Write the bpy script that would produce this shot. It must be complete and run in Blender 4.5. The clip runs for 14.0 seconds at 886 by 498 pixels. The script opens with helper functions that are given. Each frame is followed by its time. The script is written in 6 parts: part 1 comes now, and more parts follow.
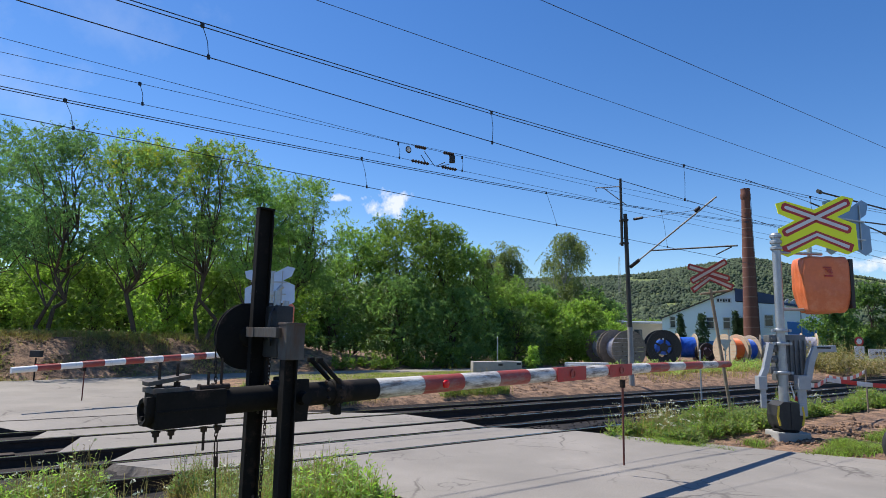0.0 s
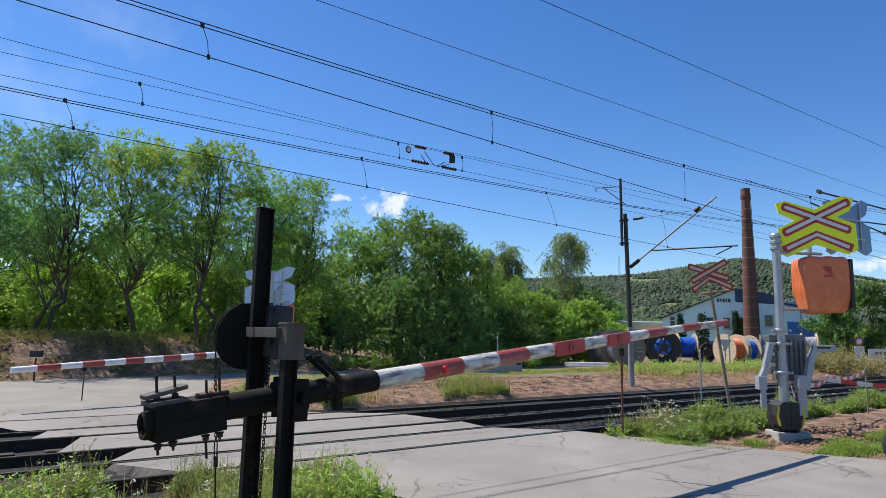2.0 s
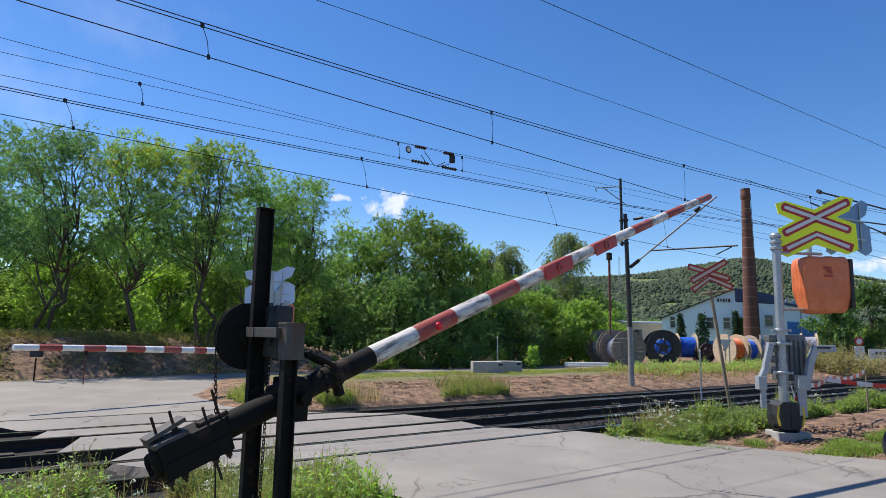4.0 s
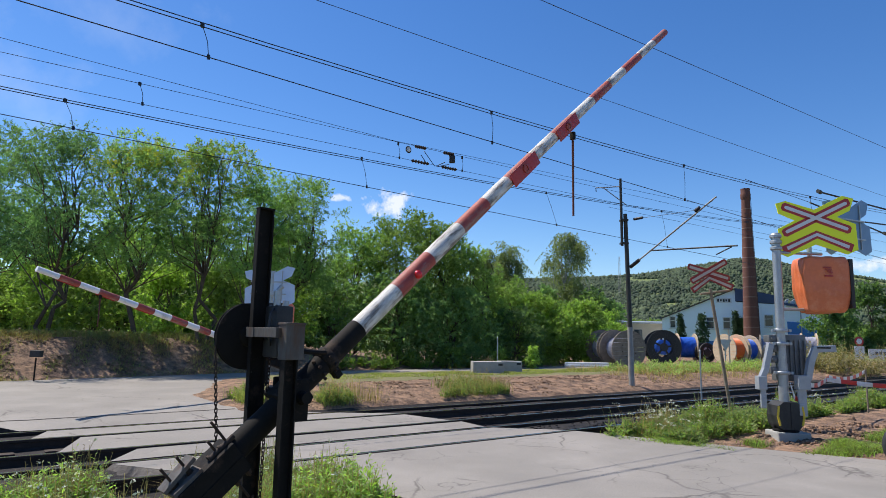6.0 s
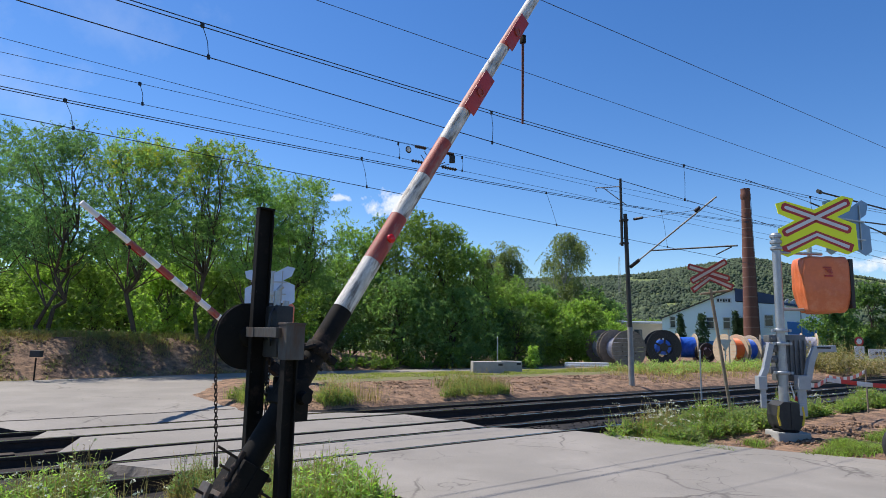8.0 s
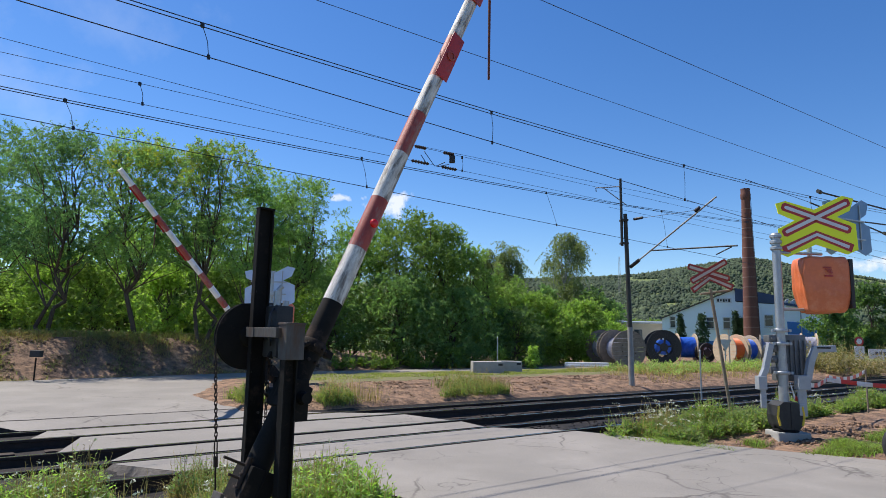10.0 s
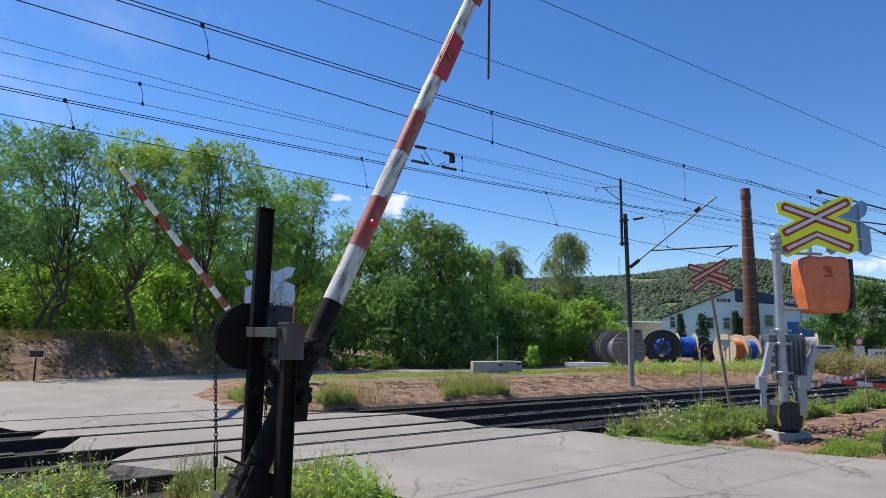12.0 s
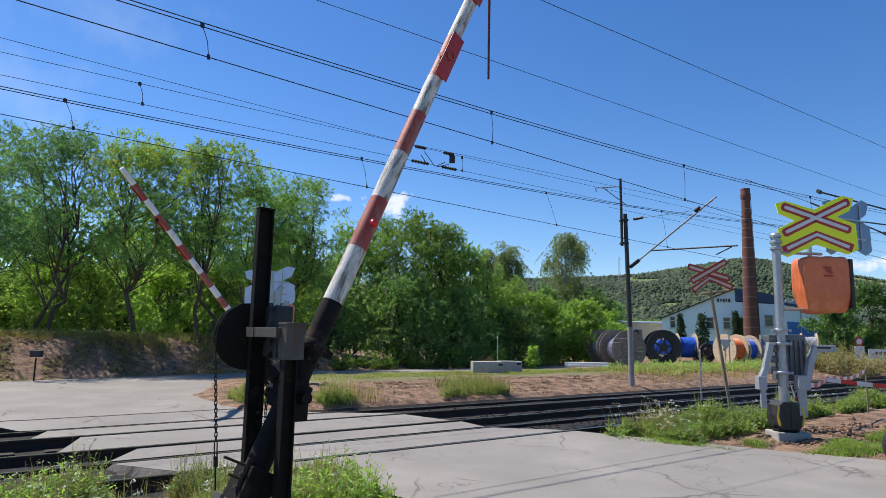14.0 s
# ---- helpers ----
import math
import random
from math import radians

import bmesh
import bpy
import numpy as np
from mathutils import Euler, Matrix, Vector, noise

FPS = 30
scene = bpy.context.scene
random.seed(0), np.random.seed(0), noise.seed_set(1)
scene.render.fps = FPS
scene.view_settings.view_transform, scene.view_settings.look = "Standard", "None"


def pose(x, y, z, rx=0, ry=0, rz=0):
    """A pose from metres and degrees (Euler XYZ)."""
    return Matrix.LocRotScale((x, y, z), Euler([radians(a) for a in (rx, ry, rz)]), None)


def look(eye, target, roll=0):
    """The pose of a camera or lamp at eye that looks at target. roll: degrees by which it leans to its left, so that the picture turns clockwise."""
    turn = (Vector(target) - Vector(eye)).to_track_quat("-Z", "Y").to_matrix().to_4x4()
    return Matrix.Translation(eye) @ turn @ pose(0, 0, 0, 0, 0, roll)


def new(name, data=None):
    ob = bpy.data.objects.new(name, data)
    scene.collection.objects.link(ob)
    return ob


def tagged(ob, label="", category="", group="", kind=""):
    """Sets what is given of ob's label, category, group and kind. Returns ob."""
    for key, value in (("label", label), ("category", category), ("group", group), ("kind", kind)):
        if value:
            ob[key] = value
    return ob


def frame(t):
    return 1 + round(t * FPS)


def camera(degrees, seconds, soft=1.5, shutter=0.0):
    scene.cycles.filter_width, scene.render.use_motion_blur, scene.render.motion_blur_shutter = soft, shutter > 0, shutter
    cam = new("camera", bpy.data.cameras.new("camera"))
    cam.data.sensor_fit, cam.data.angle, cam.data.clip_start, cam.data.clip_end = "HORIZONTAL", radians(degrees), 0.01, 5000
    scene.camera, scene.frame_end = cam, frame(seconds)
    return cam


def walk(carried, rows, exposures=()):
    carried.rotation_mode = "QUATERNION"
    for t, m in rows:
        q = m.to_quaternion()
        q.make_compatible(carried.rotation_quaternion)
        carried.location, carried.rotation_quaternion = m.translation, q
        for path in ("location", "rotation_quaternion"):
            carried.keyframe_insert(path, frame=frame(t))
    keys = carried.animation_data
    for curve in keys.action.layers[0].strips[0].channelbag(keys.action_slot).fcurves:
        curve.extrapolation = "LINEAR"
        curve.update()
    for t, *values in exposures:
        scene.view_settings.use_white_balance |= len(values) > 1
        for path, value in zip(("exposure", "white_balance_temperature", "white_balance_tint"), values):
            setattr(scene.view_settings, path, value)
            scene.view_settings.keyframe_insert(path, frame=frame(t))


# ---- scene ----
cam = camera(71, 14.0, soft=0.8)
CAM = Matrix.Translation((0, 0, 1.75)) @ pose(0, 0, 0, 97.92, 0, 0) @ pose(0, 0, 0, 0, 0, 1.2)
walk(cam, [(0.0, CAM), (14.0, CAM)], exposures=[(0.0, 0.52), (14.0, 0.52)])

# ---- light ----
SUN_AZ, SUN_EL = radians(62), radians(57)   # azimuth from +y towards -x
world = bpy.data.worlds.new("sky")
scene.world = world
world.use_nodes = True


def build_world():
    nt = world.node_tree
    nt.nodes.clear()
    L = nt.links.new
    out = nt.nodes.new("ShaderNodeOutputWorld")
    bg = nt.nodes.new("ShaderNodeBackground")
    bg.inputs[1].default_value = 0.106
    sky = nt.nodes.new("ShaderNodeTexSky")
    sky.sky_type, sky.sun_disc = "NISHITA", False
    sky.sun_elevation, sky.sun_rotation = SUN_EL, -SUN_AZ
    sky.altitude, sky.air_density, sky.dust_density, sky.ozone_density = 300, 1.0, 0.2, 4.0
    sat = nt.nodes.new("ShaderNodeHueSaturation")
    sat.inputs["Hue"].default_value, sat.inputs["Saturation"].default_value = 0.5075, 1.25
    L(sky.outputs[0], sat.inputs["Color"])
    co = nt.nodes.new("ShaderNodeTexCoord")

    def mask(direction, wide, high, scale, low, top, soft):
        """A soft-edged cloud round a direction of the sky."""
        d = Vector(direction).normalized()
        side = d.cross(Vector((0, 0, 1))).normalized()
        up = side.cross(d)
        terms = []
        for axis, size in ((side, wide), (up, high)):
            dt = nt.nodes.new("ShaderNodeVectorMath")
            dt.operation = "DOT_PRODUCT"
            dt.inputs[1].default_value = axis / size
            L(co.outputs["Generated"], dt.inputs[0])
            sq = nt.nodes.new("ShaderNodeMath")
            sq.operation = "POWER"
            ab = nt.nodes.new("ShaderNodeMath")
            ab.operation = "ABSOLUTE"
            L(dt.outputs["Value"], ab.inputs[0])
            L(ab.outputs[0], sq.inputs[0])
            sq.inputs[1].default_value = 2
            terms.append(sq)
        front = nt.nodes.new("ShaderNodeVectorMath")
        front.operation = "DOT_PRODUCT"
        front.inputs[1].default_value = d
        L(co.outputs["Generated"], front.inputs[0])
        ahead = nt.nodes.new("ShaderNodeMath")
        ahead.operation = "GREATER_THAN"
        ahead.inputs[1].default_value = 0.5
        L(front.outputs["Value"], ahead.inputs[0])
        sm = nt.nodes.new("ShaderNodeMath")
        sm.operation = "ADD"
        L(terms[0].outputs[0], sm.inputs[0]), L(terms[1].outputs[0], sm.inputs[1])
        nz = nt.nodes.new("ShaderNodeTexNoise")
        nz.inputs["Scale"].default_value, nz.inputs["Detail"].default_value, nz.inputs["Roughness"].default_value = scale, 7, 0.6
        L(co.outputs["Generated"], nz.inputs["Vector"])
        df = nt.nodes.new("ShaderNodeMath")
        df.operation = "MULTIPLY_ADD"
        L(sm.outputs[0], df.inputs[0])
        df.inputs[1].default_value = -0.35
        boost = nt.nodes.new("ShaderNodeMath")
        boost.operation = "MULTIPLY_ADD"
        L(nz.outputs["Fac"], boost.inputs[0])
        boost.inputs[1].default_value, boost.inputs[2].default_value = 2.4, -0.7
        L(boost.outputs[0], df.inputs[2])
        mr = nt.nodes.new("ShaderNodeMapRange")
        mr.inputs["From Min"].default_value, mr.inputs["From Max"].default_value = low, low + soft
        mr.inputs["To Max"].default_value = top
        L(df.outputs[0], mr.inputs["Value"])
        ml = nt.nodes.new("ShaderNodeMath")
        ml.operation = "MULTIPLY"
        L(mr.outputs[0], ml.inputs[0]), L(ahead.outputs[0], ml.inputs[1])
        return ml.outputs[0]

    last = sat.outputs[0]
    for args in (((-0.0865, 0.9740, 0.2045), 0.036, 0.022, 34, 0.12, 0.85, 0.42), ((-0.1732, 0.9618, 0.2122), 0.024, 0.006, 46, 0.22, 0.7, 0.4), ((-0.54, 0.77, 0.33), 0.12, 0.06, 9, 0.1, 0.17, 0.9), ((-0.45, 0.79, 0.42), 0.15, 0.05, 11, 0.2, 0.12, 0.9), ((0.5669, 0.8168, 0.1040), 0.05, 0.013, 26, 0.2, 0.85, 0.4)):
        mx = nt.nodes.new("ShaderNodeMix")
        mx.data_type = "RGBA"
        mx.inputs[7].default_value = (6.6, 6.8, 7.2, 1)
        L(mask(*args), mx.inputs[0])
        L(last, mx.inputs[6])
        last = mx.outputs[2]
    L(last, bg.inputs[0])
    L(bg.outputs[0], out.inputs[0])


build_world()
sun = new("sun", bpy.data.lights.new("sun", "SUN"))
sun.data.energy, sun.data.angle, sun.data.color = 4.3, radians(0.53), (1.0, 0.93, 0.83)
sun.matrix_world = look((0, 0, 60), (math.sin(SUN_AZ) * math.cos(SUN_EL), -math.cos(SUN_AZ) * math.cos(SUN_EL), 60 - math.sin(SUN_EL)))


# ---- materials ----
def mat(name, col, rough=0.8, metal=0.0, col2=None, scale=8.0, fine=60.0, bump=0.2, mix=0.5, dist=0.01, rnd=0.0, col3=None, wear=0.6, stretch=None):
    """Two scales of noise between col and col2, a wear tint col3, fine relief."""
    m = bpy.data.materials.new(name)
    m.use_nodes = True
    nt = m.node_tree
    b = nt.nodes["Principled BSDF"]
    b.inputs["Roughness"].default_value, b.inputs["Metallic"].default_value = rough, metal
    L = nt.links.new
    co = nt.nodes.new("ShaderNodeTexCoord")
    n1 = nt.nodes.new("ShaderNodeTexNoise")
    n1.inputs["Scale"].default_value, n1.inputs["Detail"].default_value = scale, 6
    n2 = nt.nodes.new("ShaderNodeTexNoise")
    n2.inputs["Scale"].default_value, n2.inputs["Detail"].default_value = fine, 3
    place = co.outputs["Object"]
    if stretch:
        vm = nt.nodes.new("ShaderNodeVectorMath")
        vm.operation = "MULTIPLY"
        vm.inputs[1].default_value = stretch
        L(place, vm.inputs[0])
        place = vm.outputs[0]
    L(place, n1.inputs["Vector"]), L(place, n2.inputs["Vector"])
    add = nt.nodes.new("ShaderNodeMath")
    add.operation = "MULTIPLY_ADD"
    L(n2.outputs["Fac"], add.inputs[0])
    add.inputs[1].default_value = 0.6
    sub = nt.nodes.new("ShaderNodeMath")
    sub.operation = "SUBTRACT"
    L(n1.outputs["Fac"], sub.inputs[0])
    sub.inputs[1].default_value = 0.3
    L(sub.outputs[0], add.inputs[2])
    ramp = nt.nodes.new("ShaderNodeMapRange")
    ramp.inputs["From Min"].default_value, ramp.inputs["From Max"].default_value = 0.5 - mix * 0.5, 0.5 + mix * 0.5
    L(add.outputs[0], ramp.inputs["Value"])
    mx = nt.nodes.new("ShaderNodeMix")
    mx.data_type = "RGBA"
    c2 = col2 or tuple(min(1, c * 0.75) for c in col)
    mx.inputs[6].default_value, mx.inputs[7].default_value = (*col, 1), (*c2, 1)
    L(ramp.outputs[0], mx.inputs[0])
    last = mx.outputs[2]
    if col3:
        n3 = nt.nodes.new("ShaderNodeTexNoise")
        n3.inputs["Scale"].default_value, n3.inputs["Detail"].default_value, n3.inputs["Roughness"].default_value = scale * 0.45, 8, 0.75
        L(place, n3.inputs["Vector"])
        r3 = nt.nodes.new("ShaderNodeMapRange")
        r3.inputs["From Min"].default_value, r3.inputs["From Max"].default_value = wear - 0.08, wear + 0.06
        L(n3.outputs["Fac"], r3.inputs["Value"])
        mx3 = nt.nodes.new("ShaderNodeMix")
        mx3.data_type = "RGBA"
        mx3.inputs[7].default_value = (*col3, 1)
        L(r3.outputs[0], mx3.inputs[0]), L(last, mx3.inputs[6])
        last = mx3.outputs[2]
    if rnd:
        info = nt.nodes.new("ShaderNodeObjectInfo")
        geo = nt.nodes.new("ShaderNodeNewGeometry")
        s = nt.nodes.new("ShaderNodeMath")
        s.operation = "ADD"
        L(info.outputs["Random"], s.inputs[0]), L(geo.outputs["Random Per Island"], s.inputs[1])
        r = nt.nodes.new("ShaderNodeMapRange")
        r.inputs["From Max"].default_value = 2
        r.inputs["To Min"].default_value, r.inputs["To Max"].default_value = 1 - rnd, 1 + rnd
        L(s.outputs[0], r.inputs["Value"])
        hv = nt.nodes.new("ShaderNodeHueSaturation")
        L(r.outputs[0], hv.inputs["Value"]), L(last, hv.inputs["Color"])
        last = hv.outputs[0]
    L(last, b.inputs["Base Color"])
    if bump:
        bp = nt.nodes.new("ShaderNodeBump")
        bp.inputs["Strength"].default_value, bp.inputs["Distance"].default_value = bump, dist
        L(add.outputs[0], bp.inputs["Height"])
        L(bp.outputs[0], b.inputs["Normal"])
    return m


def leafmat(name, col, col2, trans=0.35, rnd=0.5):
    m = mat(name, col, 0.6, 0, col2, 0.35, 3.0, 0, 0.6, rnd=rnd)
    m.node_tree.nodes["Principled BSDF"].inputs["Specular IOR Level"].default_value = 0.3
    nt = m.node_tree
    b, out = nt.nodes["Principled BSDF"], nt.nodes["Material Output"]
    src = b.inputs["Base Color"].links[0].from_socket
    tr = nt.nodes.new("ShaderNodeBsdfTranslucent")
    g = nt.nodes.new("ShaderNodeMix")
    g.data_type, g.blend_type = "RGBA", "MULTIPLY"
    g.inputs[0].default_value = 1
    g.inputs[7].default_value = (1.5, 1.75, 0.85, 1)
    nt.links.new(src, g.inputs[6])
    nt.links.new(g.outputs[2], tr.inputs["Color"])
    ms = nt.nodes.new("ShaderNodeMixShader")
    ms.inputs[0].default_value = trans
    nt.links.new(b.outputs[0], ms.inputs[1]), nt.links.new(tr.outputs[0], ms.inputs[2])
    nt.links.new(ms.outputs[0], out.inputs["Surface"])
    return m


M_ASPHALT = mat("asphalt", (0.32, 0.293, 0.262), 0.9, 0, (0.17, 0.157, 0.14), 0.7, 44, 0.8, 0.75, 0.010, col3=(0.225, 0.208, 0.186), wear=0.56)


def add_cracks(m, scale, width, dark):
    """Thin wandering cracks on top of a material's colour."""
    nt = m.node_tree
    b = nt.nodes["Principled BSDF"]
    src = b.inputs["Base Color"].links[0].from_socket
    co = nt.nodes.new("ShaderNodeTexCoord")
    nz = nt.nodes.new("ShaderNodeTexNoise")
    nz.inputs["Scale"].default_value, nz.inputs["Detail"].default_value = 1.6, 5
    nt.links.new(co.outputs["Object"], nz.inputs["Vector"])
    av = nt.nodes.new("ShaderNodeMix")
    av.data_type = "VECTOR"
    av.inputs[0].default_value = 0.35
    nt.links.new(co.outputs["Object"], av.inputs[4]), nt.links.new(nz.outputs["Color"], av.inputs[5])
    vo = nt.nodes.new("ShaderNodeTexVoronoi")
    vo.feature = "DISTANCE_TO_EDGE"
    vo.inputs["Scale"].default_value = scale
    nt.links.new(av.outputs[1], vo.inputs["Vector"])
    mr = nt.nodes.new("ShaderNodeMapRange")
    mr.inputs["From Max"].default_value = width
    mr.inputs["To Min"].default_value, mr.inputs["To Max"].default_value = 0.7, 0.0
    nt.links.new(vo.outputs["Distance"], mr.inputs["Value"])
    gate = nt.nodes.new("ShaderNodeTexNoise")
    gate.inputs["Scale"].default_value = 0.5
    nt.links.new(co.outputs["Object"], gate.inputs["Vector"])
    gr = nt.nodes.new("ShaderNodeMapRange")
    gr.inputs["From Min"].default_value, gr.inputs["From Max"].default_value = 0.48, 0.58
    nt.links.new(gate.outputs["Fac"], gr.inputs["Value"])
    ml = nt.nodes.new("ShaderNodeMath")
    ml.operation = "MULTIPLY"
    nt.links.new(mr.outputs[0], ml.inputs[0]), nt.links.new(gr.outputs[0], ml.inputs[1])
    mx = nt.nodes.new("ShaderNodeMix")
    mx.data_type = "RGBA"
    mx.inputs[7].default_value = (*dark, 1)
    nt.links.new(ml.outputs[0], mx.inputs[0]), nt.links.new(src, mx.inputs[6])
    nt.links.new(mx.outputs[2], b.inputs["Base Color"])


add_cracks(M_ASPHALT, 0.55, 0.010, (0.06, 0.05, 0.045))
add_cracks(M_ASPHALT, 1.9, 0.012, (0.10, 0.09, 0.08))
M_OILED = mat("oil_stained_asphalt", (0.13, 0.115, 0.10), 0.9, 0, (0.05, 0.043, 0.038), 5, 28, 1.0, 0.5, 0.03)
M_CONCRETE = mat("concrete", (0.40, 0.39, 0.36), 0.9, 0, (0.28, 0.27, 0.25), 3, 60, 0.3, 0.6)
M_DIRT = mat("dirt", (0.335, 0.205, 0.125), 0.95, 0, (0.10, 0.062, 0.042), 3.2, 18, 1.0, 0.34, 0.12)
M_DRYGRASS = mat("dry_soil", (0.22, 0.18, 0.09), 0.95, 0, (0.10, 0.12, 0.04), 1.3, 22, 0.9, 0.6, 0.05)
M_BALLAST = mat("ballast", (0.021, 0.016, 0.014), 0.95, 0, (0.010, 0.008, 0.007), 9, 30, 1.0, 0.6, 0.04, rnd=0.4)
M_RAILSIDE = mat("rusty_rail", (0.05, 0.03, 0.022), 0.8, 0.2, (0.025, 0.017, 0.013), 12, 60, 0.3)
M_RAILHEAD = mat("worn_rail_head", (0.55, 0.53, 0.5), 0.25, 1.0, (0.4, 0.36, 0.32), 6, 60, 0.05)
M_BLACKIRON = mat("weathered_black_iron", (0.015, 0.013, 0.012), 0.8, 0.0, (0.007, 0.007, 0.007), 7, 50, 0.35, 0.6, 0.004, col3=(0.06, 0.04, 0.03), wear=0.64)
M_BLACKIRON.node_tree.nodes["Principled BSDF"].inputs["Specular IOR Level"].default_value = 0.18
M_GREYIRON = mat("grey_painted_steel", (0.105, 0.098, 0.095), 0.75, 0.0, (0.06, 0.056, 0.053), 6, 40, 0.3, col3=(0.085, 0.05, 0.035), wear=0.56, stretch=(1.5, 1.5, 0.35))
M_BOOMWHITE = mat("weathered_white_paint", (0.74, 0.72, 0.68), 0.65, 0, (0.46, 0.43, 0.39), 22, 110, 0.7, 0.42, 0.006, col3=(0.16, 0.135, 0.115), wear=0.56, stretch=(0.3, 1.5, 1.5))
# paler white and stronger red for the boom beyond the tracks
M_BRIGHTWHITE = mat("bright_white_paint", (0.86, 0.85, 0.84), 0.5, 0, (0.74, 0.73, 0.71), 6, 50, 0.1, 0.6, col3=(0.55, 0.5, 0.46), wear=0.62)
M_BRIGHTRED = mat("bright_red_paint", (0.56, 0.03, 0.035), 0.45, 0, (0.46, 0.03, 0.03), 6, 50, 0.1)
M_BOOMRED = mat("weathered_red_paint", (0.40, 0.062, 0.045), 0.6, 0, (0.25, 0.045, 0.035), 14, 90, 0.6, 0.5, 0.006, col3=(0.30, 0.17, 0.14), wear=0.57, stretch=(0.4, 1.3, 1.3))
M_PLATERED = mat("red_plate", (0.46, 0.03, 0.028), 0.5, 0, (0.34, 0.035, 0.03), 5, 40, 0.1, col3=(0.30, 0.10, 0.08), wear=0.62)
M_RUST = mat("rust_red_rod", (0.17, 0.05, 0.035), 0.8, 0, (0.09, 0.03, 0.025), 12, 60, 0.3)
M_REFLECTOR = mat("red_reflector", (0.75, 0.01, 0.015), 0.15, 0, (0.6, 0.01, 0.01), 30, 90, 0.1)
M_GALV = mat("galvanised_steel", (0.42, 0.44, 0.46), 0.45, 0.6, (0.32, 0.34, 0.36), 9, 50, 0.1)
# blue skylight of the shaded back is put into its colour
M_SIGNBACK = mat("sign_back", (0.50, 0.62, 0.78), 0.5, 0.0, (0.44, 0.55, 0.70), 3, 40, 0.05)
# grey back with the reflected sky's blue put into its colour
M_SIGNBACKSKY = mat("sky_tinted_sign_back", (0.15, 0.26, 0.40), 0.4, 0.2, (0.12, 0.21, 0.33), 3, 40, 0.05)
M_YELLOW = mat("fluorescent_yellow_sheet", (0.86, 0.94, 0.015), 0.4, 0, (0.82, 0.90, 0.015), 4, 90, 0.02)
M_SIGNRED = mat("sign_red", (0.45, 0.03, 0.03), 0.45, 0, (0.38, 0.03, 0.03), 5, 60, 0.03)
M_SIGNWHITE = mat("sign_white", (0.70, 0.70, 0.70), 0.45, 0, (0.60, 0.60, 0.60), 5, 60, 0.03)
M_ORANGE = mat("orange_tarpaulin", (0.72, 0.185, 0.065), 0.42, 0, (0.56, 0.135, 0.05), 2.5, 16, 0.5, 0.7, 0.02, col3=(0.70, 0.25, 0.12), wear=0.6)
M_BLACK = mat("black_plastic", (0.014, 0.014, 0.016), 0.6, 0, (0.03, 0.03, 0.03), 8, 60, 0.1)
M_CASTYELLOW = mat("yellow_paint", (0.70, 0.50, 0.04), 0.5, 0, (0.6, 0.42, 0.03), 8, 60, 0.1)
M_WOODPOST = mat("weathered_pole", (0.30, 0.24, 0.17), 0.9, 0, (0.18, 0.14, 0.10), 10, 50, 0.5)
M_MASTDARK = mat("dark_green_mast_paint", (0.05, 0.052, 0.045), 0.6, 0.3, (0.03, 0.03, 0.028), 4, 40, 0.2)
M_MASTGREY = mat("grey_mast_paint", (0.34, 0.33, 0.31), 0.6, 0.2, (0.25, 0.24, 0.22), 4, 40, 0.2)
M_WIRE = mat("copper_wire", (0.035, 0.035, 0.04), 0.5, 0.5, (0.02, 0.02, 0.02), 8, 60, 0)
M_BRICK = mat("brick", (0.17, 0.068, 0.05), 0.9, 0, (0.10, 0.042, 0.033), 0.6, 5, 0.4, 0.7, 0.02, rnd=0.25)
M_REELWOOD = mat("grey_reel_wood", (0.25, 0.205, 0.165), 0.85, 0, (0.13, 0.11, 0.092), 5, 30, 0.4, 0.6)
M_REELNEW = mat("fresh_reel_wood", (0.60, 0.47, 0.33), 0.8, 0, (0.48, 0.36, 0.24), 5, 30, 0.3, 0.6)
M_CABLEGREY = mat("grey_cable", (0.42, 0.42, 0.50), 0.5, 0, (0.26, 0.26, 0.32), 8, 60, 0.1)
M_CABLEBLUE = mat("blue_duct", (0.02, 0.12, 0.55), 0.4, 0, (0.015, 0.09, 0.45), 8, 60, 0.1)
M_CABLEORANGE = mat("orange_duct", (0.75, 0.16, 0.03), 0.4, 0, (0.65, 0.13, 0.03), 8, 60, 0.1)
# white render, with the skylit shade's pale blue mixed into the colour
M_WALLWHITE = mat("white_render", (0.84, 0.90, 0.96), 0.85, 0, (0.76, 0.83, 0.91), 0.4, 8, 0.1, 0.6)
M_WALLBLUE = mat("blue_cladding", (0.04, 0.18, 0.52), 0.5, 0, (0.035, 0.15, 0.45), 0.6, 8, 0.1)
M_ROOF = mat("dark_blue_roof", (0.05, 0.08, 0.16), 0.5, 0.3, (0.04, 0.06, 0.12), 0.6, 8, 0.1)
M_PANE = mat("window_glass", (0.03, 0.04, 0.05), 0.08, 0, (0.04, 0.05, 0.06), 0.6, 2, 0)
M_FRAME = mat("white_window_frame", (0.7, 0.7, 0.7), 0.5)
M_BARK = mat("bark", (0.13, 0.095, 0.065), 0.95, 0, (0.06, 0.045, 0.035), 5, 30, 0.9, 0.6, 0.03)
M_BIRCHBARK = mat("birch_bark", (0.5, 0.48, 0.44), 0.9, 0, (0.12, 0.11, 0.1), 5, 20, 0.5, 0.4, 0.02)
M_LOCUST = leafmat("locust_leaf", (0.235, 0.345, 0.13), (0.15, 0.245, 0.10), 0.58)
